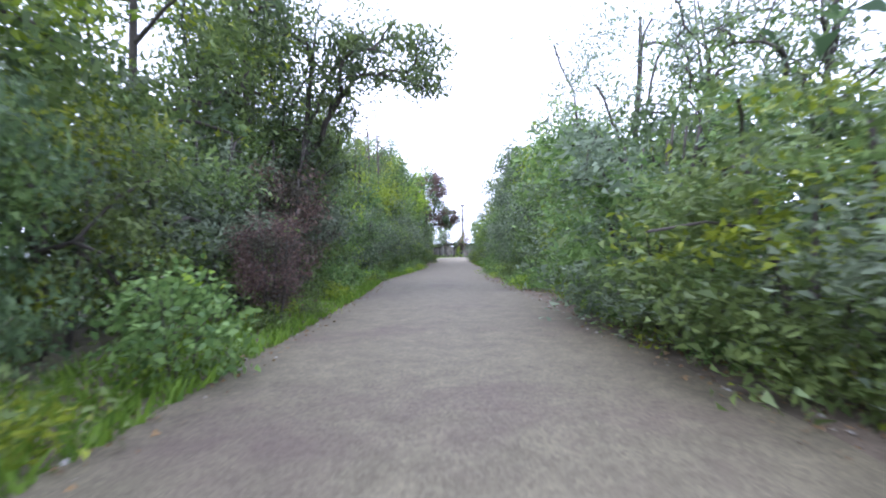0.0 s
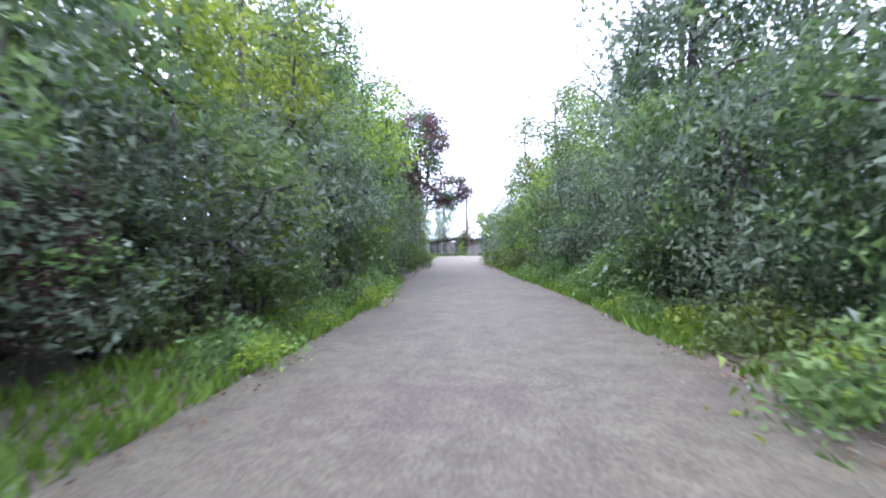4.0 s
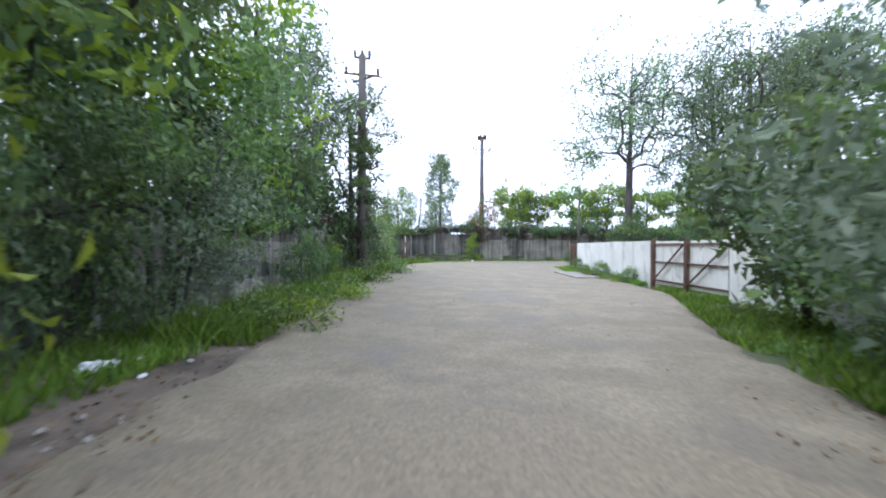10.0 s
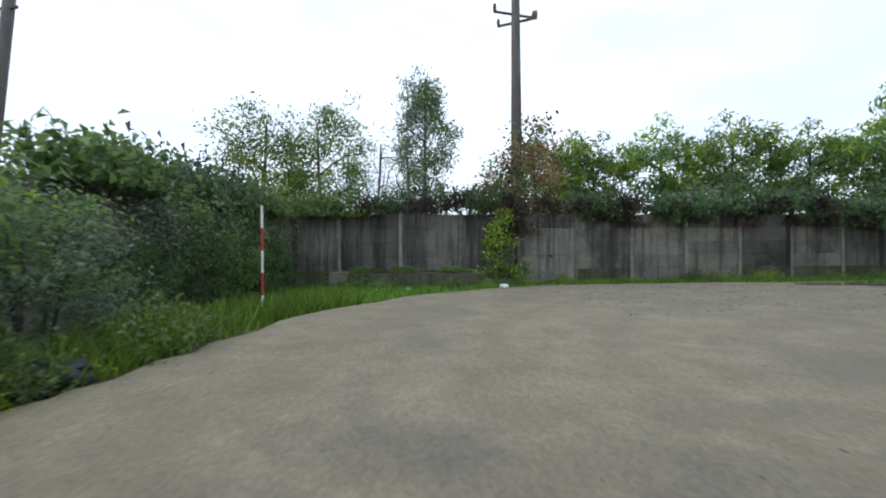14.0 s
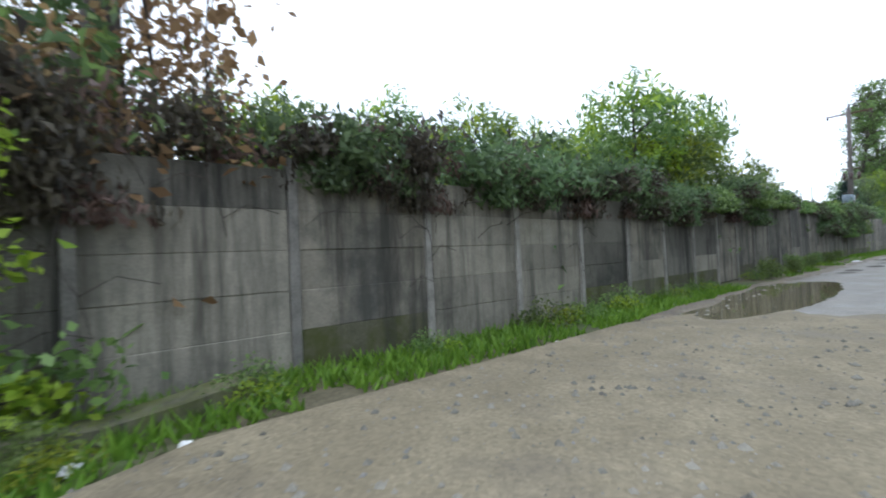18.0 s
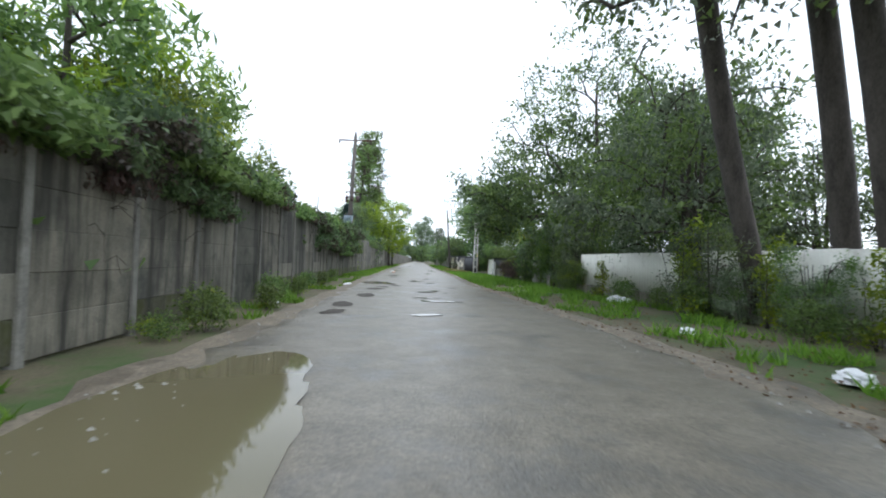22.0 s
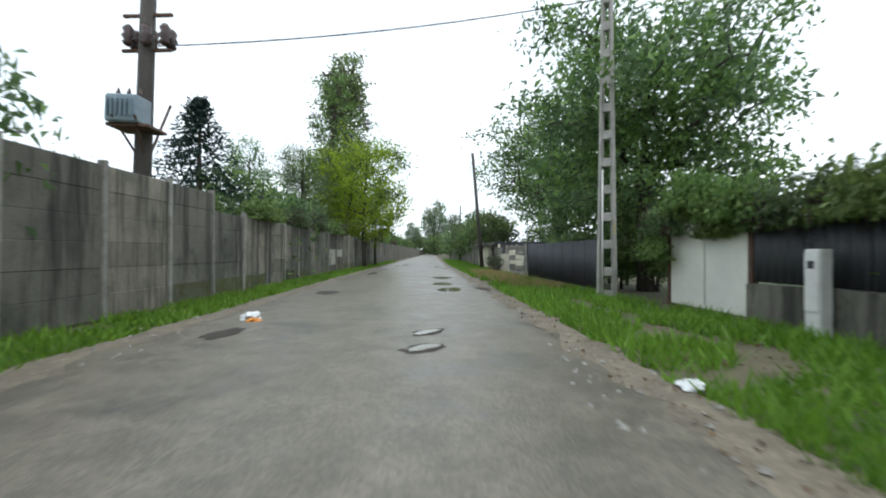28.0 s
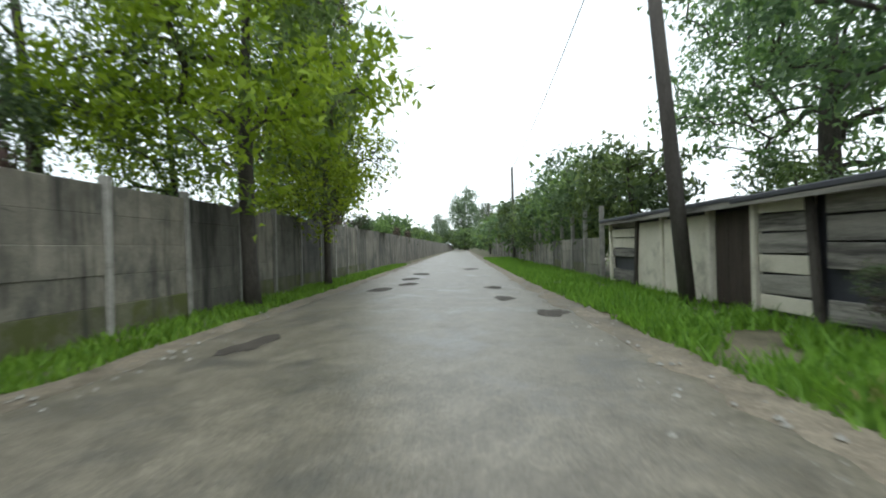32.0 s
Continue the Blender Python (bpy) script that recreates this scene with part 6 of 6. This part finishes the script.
for k in range(26):
    yy = -43 + lr.random() * 16
    crumple("litter_scrap", curve_at(GRAVEL_L, yy) - 0.9 + lr.uniform(-0.6, 0.5), yy, 0.03 + 0.04 * lr.random(), 0.03, 0.02, M_PAPER if k % 3 else M_PLASTIC, 20 + k, "small pale scrap of litter on the dirt", 0.01)
for k in range(8):
    xx = -12 + lr.random() * 30
    crumple("litter_scrap", xx, curve_at(LEFT_Y, xx) + 0.5 + lr.random(), 0.06 + 0.05 * lr.random(), 0.05, 0.04, M_PLASTIC, 40 + k, "small pale scrap of litter on the verge", 0.0)
crumple("blue_wrapper", -17.05, -38.2, 0.12, 0.09, 0.06, M_BLUE, 71, "blue wrapper on the dirt by the hedge")
crumple("yellow_wrapper", -17.15, -38.6, 0.1, 0.08, 0.04, M_YELLOW, 72, "yellow wrapper on the dirt by the hedge")
crumple("plastic_bag", -16.6, -35.2, 0.16, 0.1, 0.08, M_PLASTIC, 73, "white plastic bag on the dirt by the hedge")
crumple("plastic_bag", -13.0, -82.4, 0.18, 0.12, 0.09, M_PLASTIC, 74, "pale plastic bag on the lane's shoulder")
for k in range(14):
    yy = -85 + lr.random() * 9
    crumple("litter_scrap", lane_x(yy) - 3.0 - lr.random() * 0.8, yy, 0.05 + 0.06 * lr.random(), 0.05, 0.035, M_PAPER if k % 3 else M_PLASTIC, 80 + k, "small pale scrap of rubbish on the verge", 0.01)
# old tyre by the white wall
tv, tf = [], []
for i in range(20):
    for j in range(8):
        a, b = i * math.tau / 20, j * math.tau / 8
        r = 0.26 + 0.09 * math.cos(b)
        tv.append((r * math.cos(a), r * math.sin(a), 0.11 + 0.11 * math.sin(b)))
        tf.append((i * 8 + j, (i + 1) % 20 * 8 + j, (i + 1) % 20 * 8 + (j + 1) % 8, i * 8 + (j + 1) % 8))
ty = new("tyre", mesh("tyre", np.array(tv), np.array(tf), M_BLACK, True))
ty.matrix_world = pose(-4.95, -20.6, 0.0) @ Matrix.Diagonal((0.8, 0.8, 0.75, 1))
tagged(ty, "old black tyre lying against the white wall", "tyre")
# pebbles on the gravel
pr = np.random.default_rng(14)
pv, pf = [], []
for k in range(2600):
    yy = -34 + 32 * pr.random()
    lo, hi = curve_at(GRAVEL_L, yy), curve_at(GRAVEL_R, yy)
    xx = lo + (hi - lo) * pr.random()
    s = 0.008 + 0.022 * pr.random() ** 3
    o = len(pv)
    for dx, dy, dz in ((1, 0, 0), (0, 1, 0), (-1, 0, 0), (0, -1, 0), (0.1, 0.1, 0.8)):
        pv.append((xx + dx * s * (0.7 + 0.6 * pr.random()), yy + dy * s * (0.7 + 0.6 * pr.random()), 0.072 + dz * s))
    pf += [(o, o + 1, o + 4), (o + 1, o + 2, o + 4), (o + 2, o + 3, o + 4), (o + 3, o, o + 4)]
tagged(new("pebbles", mesh("pebbles", np.array(pv), np.array(pf), M_POST)), "loose pale pebbles on the gravel", "pebbles", kind="stuff")
# rubble where the gravel meets the street
rv, rf = [], []
for k in range(2600):
    xx, yy = -7 + 11 * pr.random(), -8 + 6.4 * pr.random()
    if hollow(xx, yy) > 0 or xx > 1.5 + 2.5 * noise.noise(Vector((xx, yy, 0)) * 0.8):
        continue
    s = 0.01 + 0.035 * pr.random() ** 3
    o = len(rv)
    for dx, dy, dz in ((1, 0, 0), (0, 1, 0), (-1, 0, 0), (0, -1, 0), (0.1, 0.1, 0.8)):
        rv.append((xx + dx * s * (0.7 + 0.6 * pr.random()), yy + dy * s * (0.7 + 0.6 * pr.random()), 0.072 + dz * s))
    rf += [(o, o + 1, o + 4), (o + 1, o + 2, o + 4), (o + 2, o + 3, o + 4), (o + 3, o, o + 4)]
tagged(new("rubble", mesh("rubble", np.array(rv), np.array(rf), M_CONCRETE_MID)), "loose pale rubble at the junction", "rubble", kind="stuff")
# dry grass by the dark fence
db = band(6500, 53, 68, lambda s: RF(s) + 0.4, lambda s: RF(s) + 2.3, -0.15)
dg = grass("dry_grass", db, "dry straw-coloured grass before the fence", 0.24, 8)
dg.data.materials.clear()
dg.data.materials.append(LEAF["straw"])

# ---- further growth along the walls ----
PR = random.Random(83)
y = -33.0
while y < -17.5:
    put("back_bush", lane_x(y) - 6.7 + PR.uniform(-0.4, 0.4), y, 1.0 + PR.random() * 0.3, turn=PR.uniform(0, 360), tall=1.15, label="tall dark shrub behind the wall beside the lane", group="shrubs behind the lane's wall")
    if not -27 < y < -22.5:
        put(PR.choice(("ivy", "ivy_b", "ivy_c")), lane_x(y) - 5.25, y, 0.75 + PR.random() * 0.3, turn=83, z=1.7, tall=1.4, group="creepers on the wall")
    y += 1.7 + PR.random() * 0.5
for y in (-20.2, -18.4):
    put(PR.choice(("thicket_a", "thicket_b", "thicket_c")), lane_x(y) - 4.4 + PR.uniform(-0.3, 0.3), y, 0.5 + PR.random() * 0.2, turn=PR.uniform(0, 360), group="shrubs along the lane")
for k in range(13):
    x = 27.5 + k * 1.05 + PR.uniform(-0.3, 0.3)
    put("ivy", x, wall_y(x) - 0.12, 0.7 + PR.random() * 0.3, turn=PR.choice((0, 180)), z=1.5 + 0.9 * (k % 3 > 0) + PR.random() * 0.3, tall=1.3, group="creepers on the wall")
for x in (43.4, 45.0, 54.6):
    put(PR.choice(("thicket_b", "back_bush", "thicket_d")), x, wall_y(x) + 1.7, 0.85 + PR.random() * 0.15, turn=PR.uniform(0, 360), tall=1.25, label="dense dark bush rising over the wall", group="bushes behind the wall")
for x, y, c in ((-12.9, -1.1, 0.45), (-11.6, -1.2, 0.55), (-10.5, -1.3, 0.4), (-9.4, -1.35, 0.6), (-8.4, -1.3, 0.5), (-7.2, -1.1, 0.55)):
    put("weed", x, y, c, turn=PR.uniform(0, 360), group="weeds at the foot of the wall")
for x, y in ((-12.2, -0.5), (-10.9, -0.6), (-9.3, -0.75)):
    put("ivy_c", x, y, 0.4, turn=PR.uniform(-8, 8), z=0.5, tall=0.6, label="low green creeper over the mossy ledge", group="creepers on the wall")
put("thicket_b", -16.3, -47.7, 0.4, turn=30, group="shrubs along the lane")
put("thicket_a", -16.9, -48.9, 0.45, turn=110, group="shrubs along the lane")
put("nettle", -15.6, -46.8, 0.8, turn=70, group="weeds on the verge")
put("thicket_d", 26.7, -12.6, 0.45, turn=40, label="round dark green bush at the end of the white fence", tall=1.15)
put("thicket_c", 16.4, -12.75, 0.62, turn=70, tall=1.25, label="pale green bush growing over the white fence")
put("sprout", 17.0, -12.4, 1.1, turn=160, label="pale green bush growing over the white fence")
put("brown_bush", 38.6, -12.1, 0.42, turn=15, label="heap of dry brown brushwood on the verge")
for x, c in ((66.2, 0.3), (67.6, 0.36), (69.4, 0.32)):
    put("bare_shrub", x, RF(x) + 0.5, c, turn=PR.uniform(0, 360), label="thin half-bare bush before the old garages", group="bare bushes by the garages")
put("brown_bush", 36.9, -12.2, 0.34, turn=95, label="heap of dry brown brushwood on the verge")
for x, z, c in ((46.5, 1.9, 0.8), (45.4, 1.7, 0.75), (44.0, 1.75, 0.8), (42.6, 1.7, 0.7), (41.0, 1.7, 0.8), (47.8, 2.25, 0.8), (48.9, 1.7, 0.6), (49.3, 1.1, 0.5)):
    put(PR.choice(("ivy", "ivy_c", "ivy_c")), x, RF(x) + 0.12, c, turn=PR.choice((0, 180)), z=z, tall=1.5, label="dark leafy growth hanging over the fence", group="creepers on the gate")
for x, c in ((60.6, 0.95), (62.6, 1.0), (64.4, 1.05), (66.4, 1.0), (69.2, 1.1), (57.6, 0.8)):
    put("bare_shrub", x, wall_y(x) + 1.5, c, turn=PR.uniform(0, 360), group="half-bare shrubs behind the wall")
    put("back_bush" if x < 63 else "bare_shrub", x + 0.8, wall_y(x) + 1.9, 1.15 + PR.random() * 0.25, turn=PR.uniform(0, 360), label="dark dense shrub rising behind the wall", group="undergrowth behind the wall")
put("hedge_tree", 49.5, -14.0, 0.62, turn=60, group="bushy trees beyond the fence")
for x, dy, c in ((12.2, 0.9, 0.6), (13.6, 0.5, 0.45), (15.4, 1.0, 0.5), (17.8, 0.5, 0.6), (19.6, 0.8, 0.5), (22.4, 0.5, 0.55), (25.0, 0.7, 0.5), (29.4, 0.5, 0.5)):
    put("nettle", x, wall_y(x) - dy, c, turn=PR.uniform(0, 360), group="weeds at the foot of the wall")
for y in (-15.0, -16.2, -17.6, -18.9, -20.9, -22.2, -24.3):
    put("weed" if PR.random() < 0.6 else "nettle", curve_at([(-25.6, -5.15), (-19.5, -4.3), (-13.4, -3.0)], y) - 0.35, y, 0.35 + PR.random() * 0.25, turn=PR.uniform(0, 360), group="weeds along the white wall")
wy = -25.5 + 12.5 * rg.random(5200)
grass("verge_grass", np.stack([np.array([curve_at([(-25.6, -5.15), (-19.5, -4.3), (-13.4, -3.0)], t) for t in wy]) - 0.15 - rg.random(5200) ** 1.4 * np.where(wy < -18.4, 0.45, 1.3), wy, np.full(5200, 0.02)], 1), "strip of bright grass along the white wall's foot", 0.15, 15)

# fallen leaves along the lane's edges and under the street's trees
fr = np.random.default_rng(31)


def fallen(n, place, seed, label):
    rng = np.random.default_rng(seed)
    pts = np.array([place(rng) for k in range(n)])
    v, f = leaves(pts, 0.03 + 0.035 * rng.random(n), rng, 0.8, 0.0, 0.85, True)
    ob = new("fallen_leaves", mesh("fallen_leaves", v, f, LEAF["litter"]))
    return tagged(ob, label, "leaves", kind="stuff")


def by_lane(rng):
    y = -100 + 74 * rng.random()
    s = -1 if rng.random() < 0.5 else 1
    return lane_x(y) + s * (2.1 + 1.3 * rng.random() ** 0.8), y, 0.045


def by_street(rng):
    x = 5 + 62 * rng.random() ** 1.2
    return x, curve_at(RIGHT_Y, x) + 0.3 - 3.0 * rng.random(), 0.05


fallen(9000, by_lane, 32, "brown fallen leaves along the lane's edges")
fallen(5000, by_street, 33, "brown fallen leaves on the street's verge")

# small stones along the edges of street and lane
sv, sf = [], []
for k in range(3600):
    if k % 3:
        xx = -2 + 80 * fr.random()
        right = fr.random() < 0.5
        yy = (curve_at(RIGHT_Y, xx) + 0.3 if right else curve_at(LEFT_Y, xx) - 0.2) + fr.normal() * 0.28
        zz = 0.042
    else:
        yy = -98 + 70 * fr.random()
        xx = lane_x(yy) + (2.5 if fr.random() < 0.5 else -2.55) + fr.normal() * 0.25
        zz = 0.012
    s = 0.012 + 0.03 * fr.random() ** 3
    o = len(sv)
    for dx, dy, dz in ((1, 0, 0), (0, 1, 0), (-1, 0, 0), (0, -1, 0), (0.1, 0.1, 0.8)):
        sv.append((xx + dx * s * (0.7 + 0.6 * fr.random()), yy + dy * s * (0.7 + 0.6 * fr.random()), zz + dz * s))
    sf += [(o, o + 1, o + 4), (o + 1, o + 2, o + 4), (o + 2, o + 3, o + 4), (o + 3, o, o + 4)]
tagged(new("edge_stones", mesh("edge_stones", np.array(sv), np.array(sf), M_POST)), "loose grey stones along the road edges", "stones", kind="stuff")
